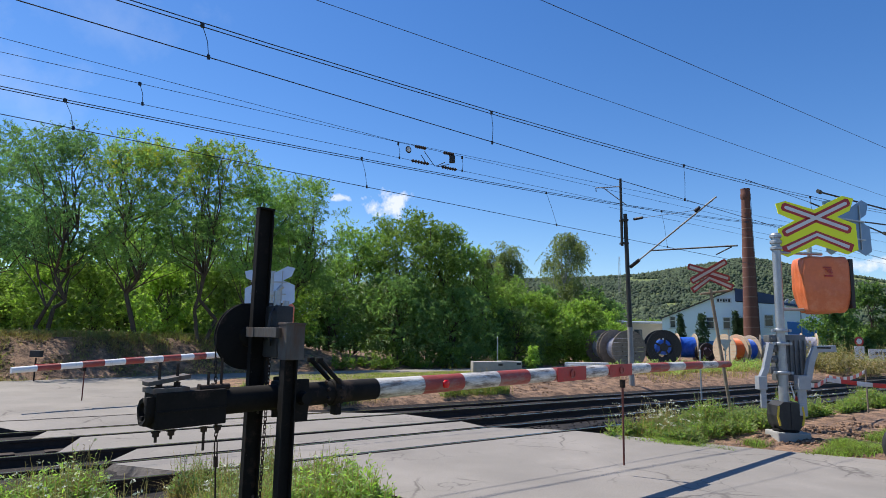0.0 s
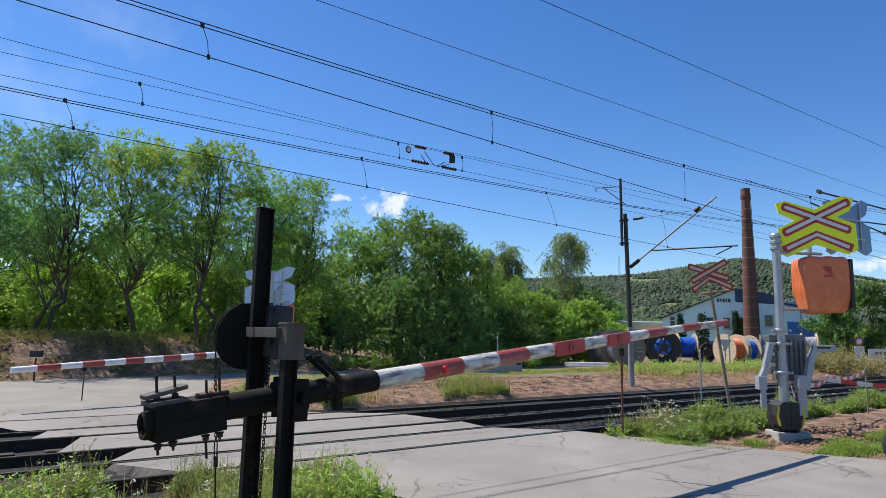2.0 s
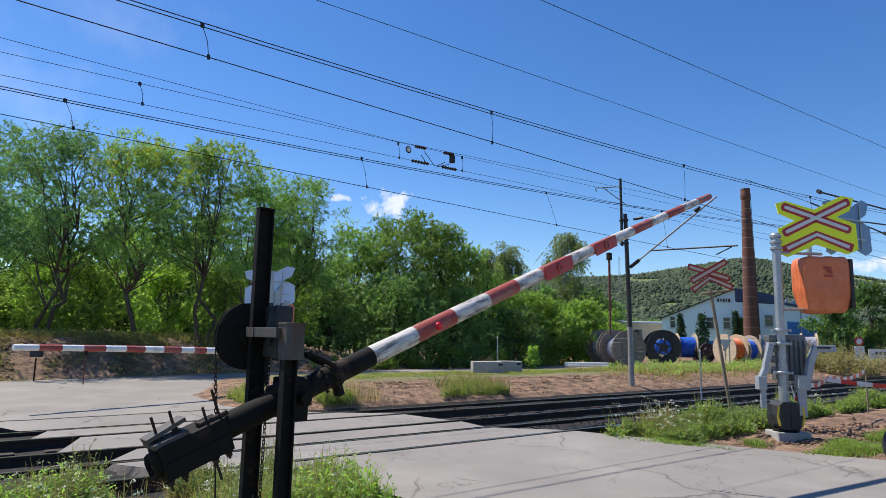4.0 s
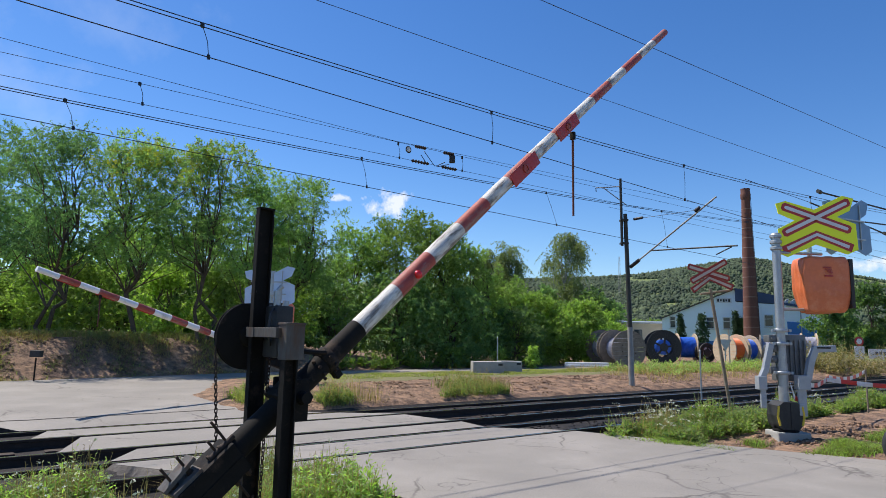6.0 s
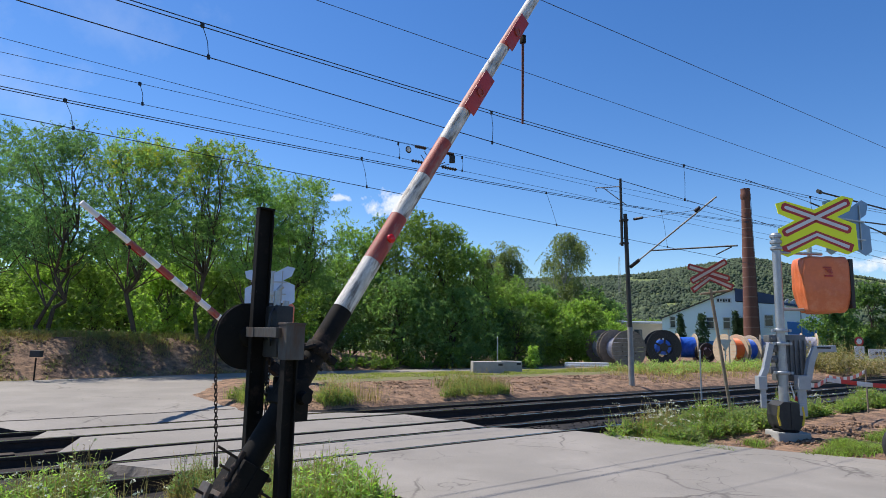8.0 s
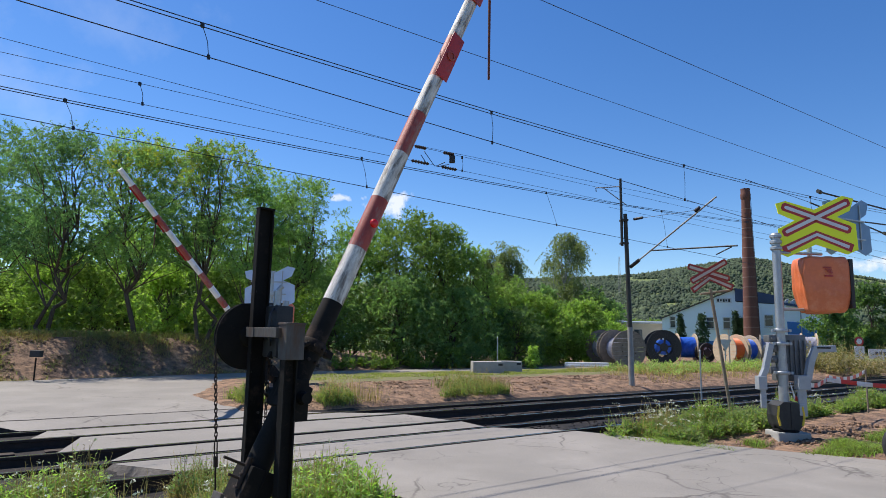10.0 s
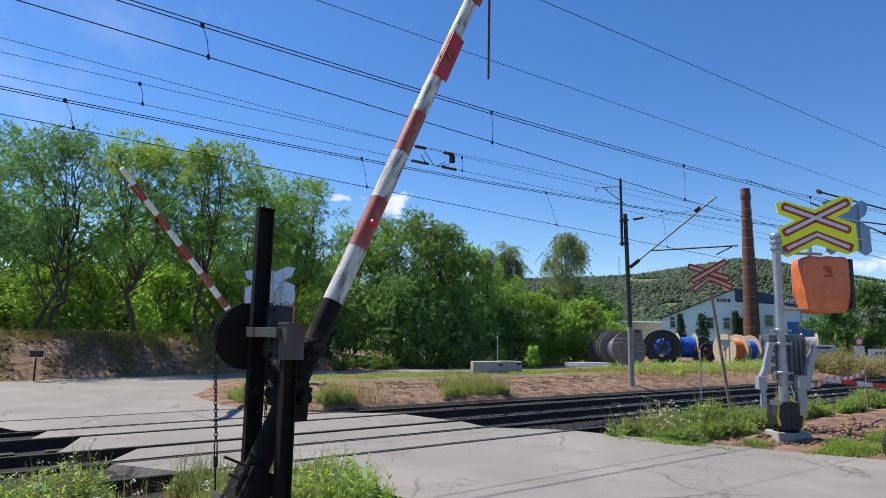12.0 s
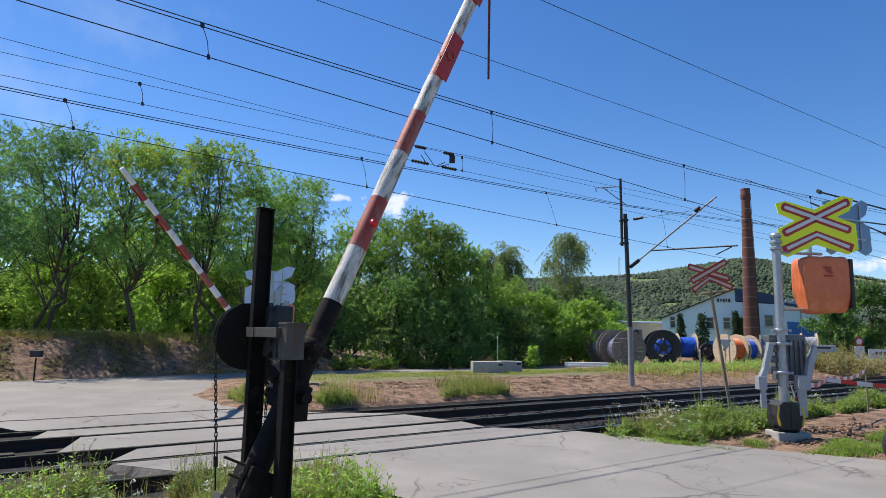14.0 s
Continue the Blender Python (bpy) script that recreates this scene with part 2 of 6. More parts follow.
# locust leaf with bluish haze and sky light put into its colour
M_LOCUSTHAZE = leafmat("haze_tinted_locust_leaf", (0.18, 0.30, 0.14), (0.12, 0.21, 0.11), 0.55)
M_LOCUSTYEL = leafmat("yellowing_locust_leaf", (0.36, 0.33, 0.05), (0.22, 0.26, 0.055), 0.55)
M_BUSH = leafmat("bush_leaf", (0.26, 0.35, 0.10), (0.15, 0.23, 0.075), 0.52)
M_DARKLEAF = leafmat("dark_leaf", (0.18, 0.27, 0.10), (0.11, 0.18, 0.08), 0.5)
M_BRIGHTLEAF = leafmat("bright_leaf", (0.27, 0.37, 0.09), (0.18, 0.27, 0.065), 0.5)
M_BIRCHLEAF = leafmat("birch_leaf", (0.21, 0.24, 0.11), (0.15, 0.18, 0.085), 0.45)
M_WEED = leafmat("weed_leaf", (0.30, 0.38, 0.12), (0.17, 0.235, 0.08), 0.45)
M_GRASS = leafmat("grass_blade", (0.25, 0.26, 0.085), (0.17, 0.19, 0.065), 0.45)
M_STRAW = leafmat("dry_stalk", (0.42, 0.32, 0.15), (0.27, 0.19, 0.09), 0.35)
M_BLOOM = leafmat("pale_flower", (0.7, 0.7, 0.62), (0.6, 0.58, 0.5), 0.2)
M_DRYWEED = leafmat("dry_weed_leaf", (0.30, 0.24, 0.12), (0.16, 0.14, 0.07), 0.3)
M_CONIFER = leafmat("conifer_needles", (0.045, 0.085, 0.035), (0.025, 0.05, 0.022), 0.15)
M_FOREST = mat("far_forest", (0.062, 0.092, 0.046), 0.95, 0, (0.032, 0.052, 0.034), 0.12, 1.6, 0.8, 0.5, 0.9, rnd=0.5, col3=(0.09, 0.12, 0.055), wear=0.57)
M_MEADOW = mat("far_meadow", (0.16, 0.19, 0.06), 0.95, 0, (0.09, 0.13, 0.04), 0.02, 0.3, 0, 0.6)
M_REDTAPE = mat("red_tape", (0.7, 0.04, 0.03), 0.4)
M_WHITETAPE = mat("white_tape", (0.8, 0.78, 0.76), 0.4)


# ---- shape helpers ----
def box(bm, c, s, m=None, bevel=0.0):
    r = bmesh.ops.create_cube(bm, size=1)
    vs = r["verts"]
    bmesh.ops.transform(bm, matrix=(m or Matrix()) @ Matrix.Translation(c) @ Matrix.Diagonal((*s, 1)), verts=vs)
    if bevel:
        es = list({e for v in vs for e in v.link_edges})
        bmesh.ops.bevel(bm, geom=es, offset=bevel, segments=2, affect="EDGES", profile=0.7)
    return bm


def cyl(bm, p, q, r0, r1=None, seg=12, caps=True):
    p, q = Vector(p), Vector(q)
    d = q - p
    m = Matrix.Translation((p + q) / 2) @ d.to_track_quat("Z", "Y").to_matrix().to_4x4()
    bmesh.ops.create_cone(bm, cap_ends=caps, segments=seg, radius1=r0, radius2=r0 if r1 is None else r1, depth=d.length, matrix=m)
    return bm


def tube(bm, pts, r, seg=6):
    """One continuous round bar along a line of points."""
    pts = [Vector(q) for q in pts]
    rings, side = [], None
    for i, q in enumerate(pts):
        d = (pts[min(i + 1, len(pts) - 1)] - pts[max(i - 1, 0)]).normalized()
        if d.length < 0.5:
            d = Vector((0, 0, 1))
        side = side - d * side.dot(d) if side is not None and (side - d * side.dot(d)).length > 0.1 else d.orthogonal()
        side.normalize()
        up = d.cross(side)
        rings.append([bm.verts.new(q + (side * math.cos(a) + up * math.sin(a)) * r) for a in [2 * math.pi * k / seg for k in range(seg)]])
    for a, b in zip(rings, rings[1:]):
        for k in range(seg):
            bm.faces.new((a[k], a[(k + 1) % seg], b[(k + 1) % seg], b[k]))
    bm.faces.new(rings[0][::-1]), bm.faces.new(rings[-1])
    return bm


def lathe(bm, prof, m=None, seg=24):
    """Revolve (radius, height) pairs about z."""
    rings = []
    for r, z in prof:
        rings.append([bm.verts.new((m or Matrix()) @ Vector((r * math.cos(a), r * math.sin(a), z))) for a in [2 * math.pi * i / seg for i in range(seg)]])
    for a, b in zip(rings, rings[1:]):
        for i in range(seg):
            bm.faces.new((a[i], a[(i + 1) % seg], b[(i + 1) % seg], b[i]))
    if (prof[0][0] - prof[-1][0]) ** 2 + (prof[0][1] - prof[-1][1]) ** 2 > 1e-9:
        bm.faces.new(rings[0][::-1]), bm.faces.new(rings[-1])
    return bm


def prism(bm, pts, z0, z1, m=None):
    """Extrude a plan outline from z0 to z1."""
    lo = [bm.verts.new((m or Matrix()) @ Vector((x, y, z0))) for x, y in pts]
    hi = [bm.verts.new((m or Matrix()) @ Vector((x, y, z1))) for x, y in pts]
    n = len(pts)
    bm.faces.new(hi), bm.faces.new(lo[::-1])
    for i in range(n):
        bm.faces.new((lo[i], lo[(i + 1) % n], hi[(i + 1) % n], hi[i]))
    return bm


def finish(name, bm, material, smooth=False):
    bmesh.ops.recalc_face_normals(bm, faces=bm.faces[:])
    me = bpy.data.meshes.new(name)
    bm.to_mesh(me)
    bm.free()
    for mm in (material if isinstance(material, (list, tuple)) else [material]):
        me.materials.append(mm)
    if smooth:
        me.polygons.foreach_set("use_smooth", [True] * len(me.polygons))
        me.set_sharp_from_angle(angle=radians(40))
    return me


def part(name, bm, material, parent=None, label="", smooth=True):
    ob = new(name, finish(name, bm, material, smooth))
    ob.parent = parent
    return tagged(ob, label)


def raw(name, verts, faces, material, parent=None, label="", kind=""):
    me = bpy.data.meshes.new(name)
    if isinstance(verts, np.ndarray):
        w = faces.shape[1]
        me.vertices.add(len(verts)), me.loops.add(faces.size), me.polygons.add(len(faces))
        me.vertices.foreach_set("co", verts.astype(np.float32).ravel())
        me.loops.foreach_set("vertex_index", faces.astype(np.int32).ravel())
        me.polygons.foreach_set("loop_start", np.arange(0, faces.size, w, dtype=np.int32))
        me.update(calc_edges=True)
    else:
        me.from_pydata(verts, [], faces)
    me.materials.append(material)
    ob = new(name, me)
    ob.parent = parent
    return tagged(ob, label, kind=kind)


def thing(name, m, label, category, group=""):
    ob = new(name)
    ob.matrix_basis = m
    return tagged(ob, label, category, group)


B = bmesh.new
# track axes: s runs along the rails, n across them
TA = radians(37)


def tr(s, n, z=0.0):
    return Vector((s * math.cos(TA) - n * math.sin(TA), s * math.sin(TA) + n * math.cos(TA), z))


TRACK = Matrix.Rotation(TA, 4, "Z")


# ---- ground ----
def smooth(a, b, v):
    t = max(0.0, min(1.0, (v - a) / (b - a)))
    return t * t * (3 - 2 * t)


def far_edge(s):
    return 24.7 + (s - 1) * 0.2 if s < 9.7 else 26.5 + (s - 9.7) * 0.015


def ground_z(x, y):
    s, n = x * math.cos(TA) + y * math.sin(TA), -x * math.sin(TA) + y * math.cos(TA)
    z = -0.07
    z -= 0.085 * smooth(7.4, 7.9, n) * (1 - smooth(13.7, 14.3, n))
    spit = s - 0.45 * max(0, n - 17.6)
    on_bank = smooth(4.9, 7.2, spit)
    z += 0.10 * smooth(4.75, 5.15, spit) * smooth(13.75, 14.2, n) * (1 - smooth(22.9, 23.4, n))
    z += on_bank * (0.22 * smooth(14.2, 16.2, n) - 0.10 * smooth(19, 23, n)) * (1 - smooth(23.0, 23.6, n))
    z += 0.10 * smooth(10.8, 12.0, s) * (1 - smooth(6.8, 7.6, n)) * smooth(2, 4, n)
    f = far_edge(s)
    z += 1.45 * smooth(f + 0.2, f + 3.6, n) * (1 - smooth(8, 24, s)) + 0.12 * smooth(f + 0.2, f + 4, n) * smooth(8, 24, s)
    d = math.hypot(x, y)
    z += 0.9 * smooth(45, 80, d)
    rough = 0.035 if n > 14 or n < 7.4 else 0.02
    z += rough * noise.noise((x * 1.3, y * 1.3, 0)) + rough * 0.7 * noise.noise((x * 4.1, y * 4.1, 3))
    if 14.2 < n < 18.5 and s > 5.5 or n < 6.6 and s > 11.4:
        z += 0.035 * noise.noise((x * 2.7, y * 2.7, 5)) + 0.035 * abs(noise.noise((x * 6.5, y * 6.5, 8)))
    return z


def build_ground():
    ss = np.concatenate([-np.geomspace(50, 3000, 12)[::-1], np.linspace(-45, 55, 260), np.geomspace(60, 3000, 14)])
    ns = np.concatenate([-np.geomspace(12, 3000, 12)[::-1], np.linspace(-10, 4, 20), np.linspace(4.3, 7.2, 16), np.linspace(7.35, 14.4, 48), np.linspace(14.55, 33, 90), np.geomspace(34, 3000, 26)])
    pts = [tr(a, b) for b in ns for a in ss]
    verts = [(q.x, q.y, ground_z(q.x, q.y)) for q in pts]
    w = len(ss)
    faces = [(j * w + i, j * w + i + 1, (j + 1) * w + i + 1, (j + 1) * w + i) for j in range(len(ns) - 1) for i in range(w - 1)]
    me = bpy.data.meshes.new("ground")
    me.from_pydata(verts, [], faces)
    for m in (M_DIRT, M_DRYGRASS, M_BALLAST, M_MEADOW):
        me.materials.append(m)
    for p in me.polygons:
        c = p.center
        s, n = c.x * math.cos(TA) + c.y * math.sin(TA), -c.x * math.sin(TA) + c.y * math.cos(TA)
        k = 0
        if 7.6 < n < 14.0:
            k = 2
        elif n > 17.5 and s > 8 and n < 24 or (n < 7.6 and s < 4):
            k = 1
        if math.hypot(c.x, c.y) > 60:
            k = 3
        p.material_index = k
        p.use_smooth = True
    tagged(new("ground", me), "bare brown soil with gravel and dry grass", "ground", kind="structure")


build_ground()


def slab(name, corners, parent, material=M_ASPHALT, depth=0.2):
    """A paving piece from (s, n, z) corners."""
    bm = B()
    hi = [bm.verts.new(tr(*c)) for c in corners]
    lo = [bm.verts.new(tr(c[0], c[1], c[2] - depth)) for c in corners]
    bm.faces.new(hi), bm.faces.new(lo[::-1])
    k = len(corners)
    for i in range(k):
        bm.faces.new((hi[i], lo[i], lo[(i + 1) % k], hi[(i + 1) % k]))
    for f in bm.faces[1:]:
        f.material_index = 1
    bmesh.ops.triangulate(bm, faces=[f for f in bm.faces if len(f.verts) > 4])
    return part(name, bm, [material, M_RAILSIDE], parent, smooth=False)


def build_road():
    far = [(-40, 13.7), (0.2, 13.7), (0.3, 14.3), (5.25, 14.3), (4.95, 15.2), (5.4, 17.6), (6.4, 20.5), (8.6, 22.4), (12, 23.1), (60, 23.5), (60, 27.2), (9.7, 26.5), (1, 24.7), (-40, 16.5)]
    slab("road_beyond_tracks", [(s, n, 0.0) for s, n in far], None)
    tagged(bpy.data.objects["road_beyond_tracks"], "sunlit grey asphalt road beyond the tracks", "road", kind="structure")
    near = [(2.6, 8.19), (3.6, 7.0), (3.95, 5.8), (4.6, 2), (6, -8), (16, -8), (13, -0.5), (11.38, 3.74), (10.82, 4.87), (9.72, 7.43), (9.43, 8.19)]
    slab("road", [(s, n, 0.0) for s, n in near], None)
    tagged(bpy.data.objects["road"], "worn grey asphalt road before the crossing", "road", kind="structure")
    cross = tagged(new("level_crossing_deck"), "grey asphalt strips between the rails", "crossing deck", kind="structure")
    slab("strip", [(0.9, 13.52, -0.085), (6.75, 13.52, -0.085), (5.25, 14.297, 0.0), (0.3, 14.297, 0.0)], cross)
    for n0, z0, a0, b0, n1, z1, a1, b1 in ((8.35, 0.0, 2.3, 9.35, 9.74, -0.085, 1.75, 8.72), (9.94, -0.085, 1.75, 8.65, 10.44, -0.03, 2.2, 8.45), (10.66, -0.03, 1.2, 8.35, 11.77, 0.0, 1.62, 7.9), (11.96, 0.0, 0.95, 7.85, 13.32, -0.085, 1.3, 7.1)):
        slab("strip", [(a0, n0, z0), (b0, n0, z0), (b1, n1, z1), (a1, n1, z1)], cross)
        # crumbled ends sloping down into the ballast
        for e0, e1, out in ((a0, a1, -1), (b0, b1, 1)):
            bm = B()
            rng = np.random.default_rng(int(n0 * 10))
            top = [tr(e0 + (e1 - e0) * f, n0 + (n1 - n0) * f, z0 + (z1 - z0) * f - 0.004) for f in np.linspace(0, 1, 9)]
            low = [q + tr(out * rng.uniform(0.12, 0.34), 0, -0.19) for q in top]
            back = [q + tr(-out * 0.02, 0, -0.19) for q in top]
            rows = [[bm.verts.new(q) for q in line] for line in (top, low, back)]
            for r0, r1 in ((0, 1), (1, 2), (2, 0)):
                for k in range(8):
                    bm.faces.new((rows[r0][k], rows[r0][k + 1], rows[r1][k + 1], rows[r1][k]))
            part("crumbled_end", bm, M_OILED, cross)


build_road()


def build_seam():
    rng = np.random.default_rng(77)
    bm = B()
    a, b = [], []
    for s in np.linspace(-9, 5.0, 90):
        n = 14.33 + 0.015 * rng.normal()
        a.append(bm.verts.new(tr(s, n, 0.004)))
        b.append(bm.verts.new(tr(s, n + 0.05 + 0.02 * rng.random(), 0.004)))
    for k in range(len(a) - 1):
        bm.faces.new((a[k], a[k + 1], b[k + 1], b[k]))
    r = bmesh.ops.extrude_face_region(bm, geom=bm.faces[:])
    bmesh.ops.translate(bm, vec=(0, 0, 0.004), verts=[g for g in r["geom"] if isinstance(g, bmesh.types.BMVert)])
    part("tar_seam", bm, M_OILED, bpy.data.objects["road_beyond_tracks"], "dark crumbling seam in the asphalt", smooth=False)


build_seam()


def build_tracks():
    sl = B()
    box(sl, (0, 0, 0), (0.24, 2.4, 0.16), bevel=0.02)
    sleeper_me = finish("sleeper", sl, M_RAILSIDE)
    for n0, n1 in ((8.25, 9.84), (11.86, 13.42)):
        track = thing("railway_track", Matrix(), "rusty steel rails on dark oil-stained ballast", "railway track", "railway tracks")
        for n, z in ((n0, 0.01), (n1, -0.09), (10.55, -0.015))[: 3 if n0 < 9 else 2]:
            bm = B()
            prof = [(-0.07, -0.17), (0.07, -0.17), (0.07, -0.155), (0.015, -0.13), (0.012, -0.045), (0.036, -0.035), (0.036, -0.002), (-0.036, -0.002), (-0.036, -0.035), (-0.012, -0.045), (-0.015, -0.13), (-0.07, -0.155)]
            a = [bm.verts.new(tr(-60, n + u, z + v)) for u, v in prof]
            b = [bm.verts.new(tr(90, n + u, z + v)) for u, v in prof]
            for i in range(len(prof)):
                bm.faces.new((a[i], a[(i + 1) % len(prof)], b[(i + 1) % len(prof)], b[i]))
            rail = part("rail", bm, M_RAILSIDE, track, smooth=False)
            bm = B()
            box(bm, (15, n, z), (150, 0.06, 0.006), TRACK)
            part("rail_head", bm, M_RAILHEAD, rail, "bright worn running surface", smooth=False)
        slope = math.atan2(-0.1, n1 - n0)
        for i in range(-20, 90):
            s = i * 0.62
            if 1.5 < s < 9.2:
                continue
            o = new("sleeper", sleeper_me)
            o.parent = track
            o.matrix_basis = Matrix.Translation(tr(s, (n0 + n1) / 2, -0.285)) @ TRACK @ Matrix.Rotation(slope, 4, "X")


build_tracks()

# ---- barriers ----
NEAR_AZ, FAR_AZ = radians(43.37), radians(233.3)
NEAR_PIVOT, FAR_PIVOT = Vector((-1.181, 5.0, 1.256)), Vector((-5.188, 18.07, 1.172))
NEAR_SWING = [(0, 1.25), (0.5, 1.27), (1, 2.15), (1.5, 3.75), (2, 6.05), (2.5, 8.95), (3, 12.5), (3.5, 16.6), (4, 21.0), (4.5, 25.6), (5, 30.6), (5.5, 35.5), (6, 40.5), (6.5, 45.1), (7, 49.35), (7.5, 53.15), (8, 56.5), (8.5, 59.4), (9, 61.9), (9.5, 63.7), (10, 64.5), (10.3, 64.57), (14, 64.57)]
FAR_SWING = [(0, -2.75), (2.5, -2.74), (3, -2.42), (3.5, -1.2), (4, 1.6), (4.5, 5.2), (5, 9.2), (5.5, 13.3), (6, 17.3), (6.5, 21.6), (7, 25.9), (7.5, 29.95), (8, 33.7), (8.5, 37.3), (9, 40.6), (9.5, 43.4), (10, 45.2), (10.4, 45.66), (14, 45.66)]


def ring(bm, r, x0, x1, r1=None, seg=20):
    cyl(bm, (x0, 0, 0), (x1, 0, 0), r, r1 or r, seg)


def boom_radius(x):
    return 0.092 - 0.0045 * x


def boom_sag(x):
    """The boom hangs a little towards its tip."""
    return -0.0020 * max(0.0, x - 2.5) ** 2


def make_boom(owner, bands, first_white, plates, lamp, root, white=M_BOOMWHITE, red=M_BOOMRED, plate=M_PLATERED):
    """The striped boom along local x; bands are the stripe ends."""
    boom = new("boom")
    boom.parent = owner
    bm = B()
    ring(bm, 0.097, root, bands[0], 0.090)
    part("boom_root", bm, M_BLACKIRON, boom, "black tarred root of the boom")
    for i, (a, b) in enumerate(zip(bands, bands[1:])):
        bm = B()
        cyl(bm, (a, 0, boom_sag(a)), (b, 0, boom_sag(b)), boom_radius(a), boom_radius(b), 20)
        part("stripe", bm, white if (i % 2 == 0) == first_white else red, boom)
    for a, b in plates:
        bm = B()
        r = boom_radius(a) + 0.014
        box(bm, ((a + b) / 2, -r, boom_sag((a + b) / 2)), (b - a, 0.006, 1.8 * r), bevel=0.002)
        part("plate", bm, plate, boom, "red reflective plate")
        bm = B()
        m = Matrix.Translation(((a + b) / 2, -r - 0.004, boom_sag((a + b) / 2))) @ Matrix.Rotation(radians(90), 4, "X")
        lathe(bm, [(0.05, 0), (0.05, 0.012), (0.035, 0.016), (0.035, 0.008)], m, 16)
        part("round_reflector", bm, M_BOOMRED, boom, "round dull red reflector")
    if lamp:
        bm = B()
        r = boom_radius(lamp)
        lathe(bm, [(0.040, -0.02), (0.040, 0.012), (0.034, 0.022), (0.018, 0.028)], Matrix.Translation((lamp, -r, 0)) @ Matrix.Rotation(radians(90), 4, "X"), 16)
        part("red_lens", bm, M_REFLECTOR, boom, "shiny red round lens")
    return boom


def drop_rod(owner, length):
    rod = new("drop_rod")
    rod.parent = owner
    bm = B()
    box(bm, (0, 0, -0.05), (0.05, 0.06, 0.10), bevel=0.01)
    part("shackle", bm, M_BLACKIRON, rod)
    bm = B()
    cyl(bm, (0, 0, -0.06), (0, 0, -length), 0.016, 0.013, 8)
    part("rod", bm, M_RUST, rod, "rusty brown hanging rod")
    return rod


def channel(bm, x, y, z0, z1, w, d, t=0.012, side=-1):
    """Upright channel: a web across x and two flanges turned to one side, one joined shape."""
    out = [(-w / 2, 0), (w / 2, 0), (w / 2, side * d), (w / 2 - t, side * d), (w / 2 - t, side * t), (-w / 2 + t, side * t), (-w / 2 + t, side * d), (-w / 2, side * d)]
    prism(bm, [(x + a, y + b) for a, b in out], z0, z1)


def chain(bm, p, q, link=0.042, r=0.0042):
    """Links alternating their turn along a hanging line."""
    p, q = Vector(p), Vector(q)
    k = int((q - p).length / (link * 0.72))
    for i in range(k):
        c = p.lerp(q, (i + 0.5) / k)
        u = Vector((1, 0, 0)) if i % 2 else Vector((0, 1, 0))
        h, w = Vector((0, 0, link / 2)), u * link * 0.24
        tube(bm, [c - h * 0.7 - w, c + h * 0.7 - w, c + h, c + h * 0.7 + w, c - h * 0.7 + w, c - h, c - h * 0.7 - w], r, 5)


def bolt(bm, p, length, r=0.010):
    """A threaded bar with a nut and a washer, standing along z."""
    p = Vector(p)
    cyl(bm, p, p + Vector((0, 0, length)), r, seg=8)
    s = 1 if length > 0 else -1
    cyl(bm, p, p + Vector((0, 0, 0.008 * s)), r * 3, seg=14)
    cyl(bm, p + Vector((0, 0, 0.008 * s)), p + Vector((0, 0, 0.034 * s)), r * 2.2, seg=6)


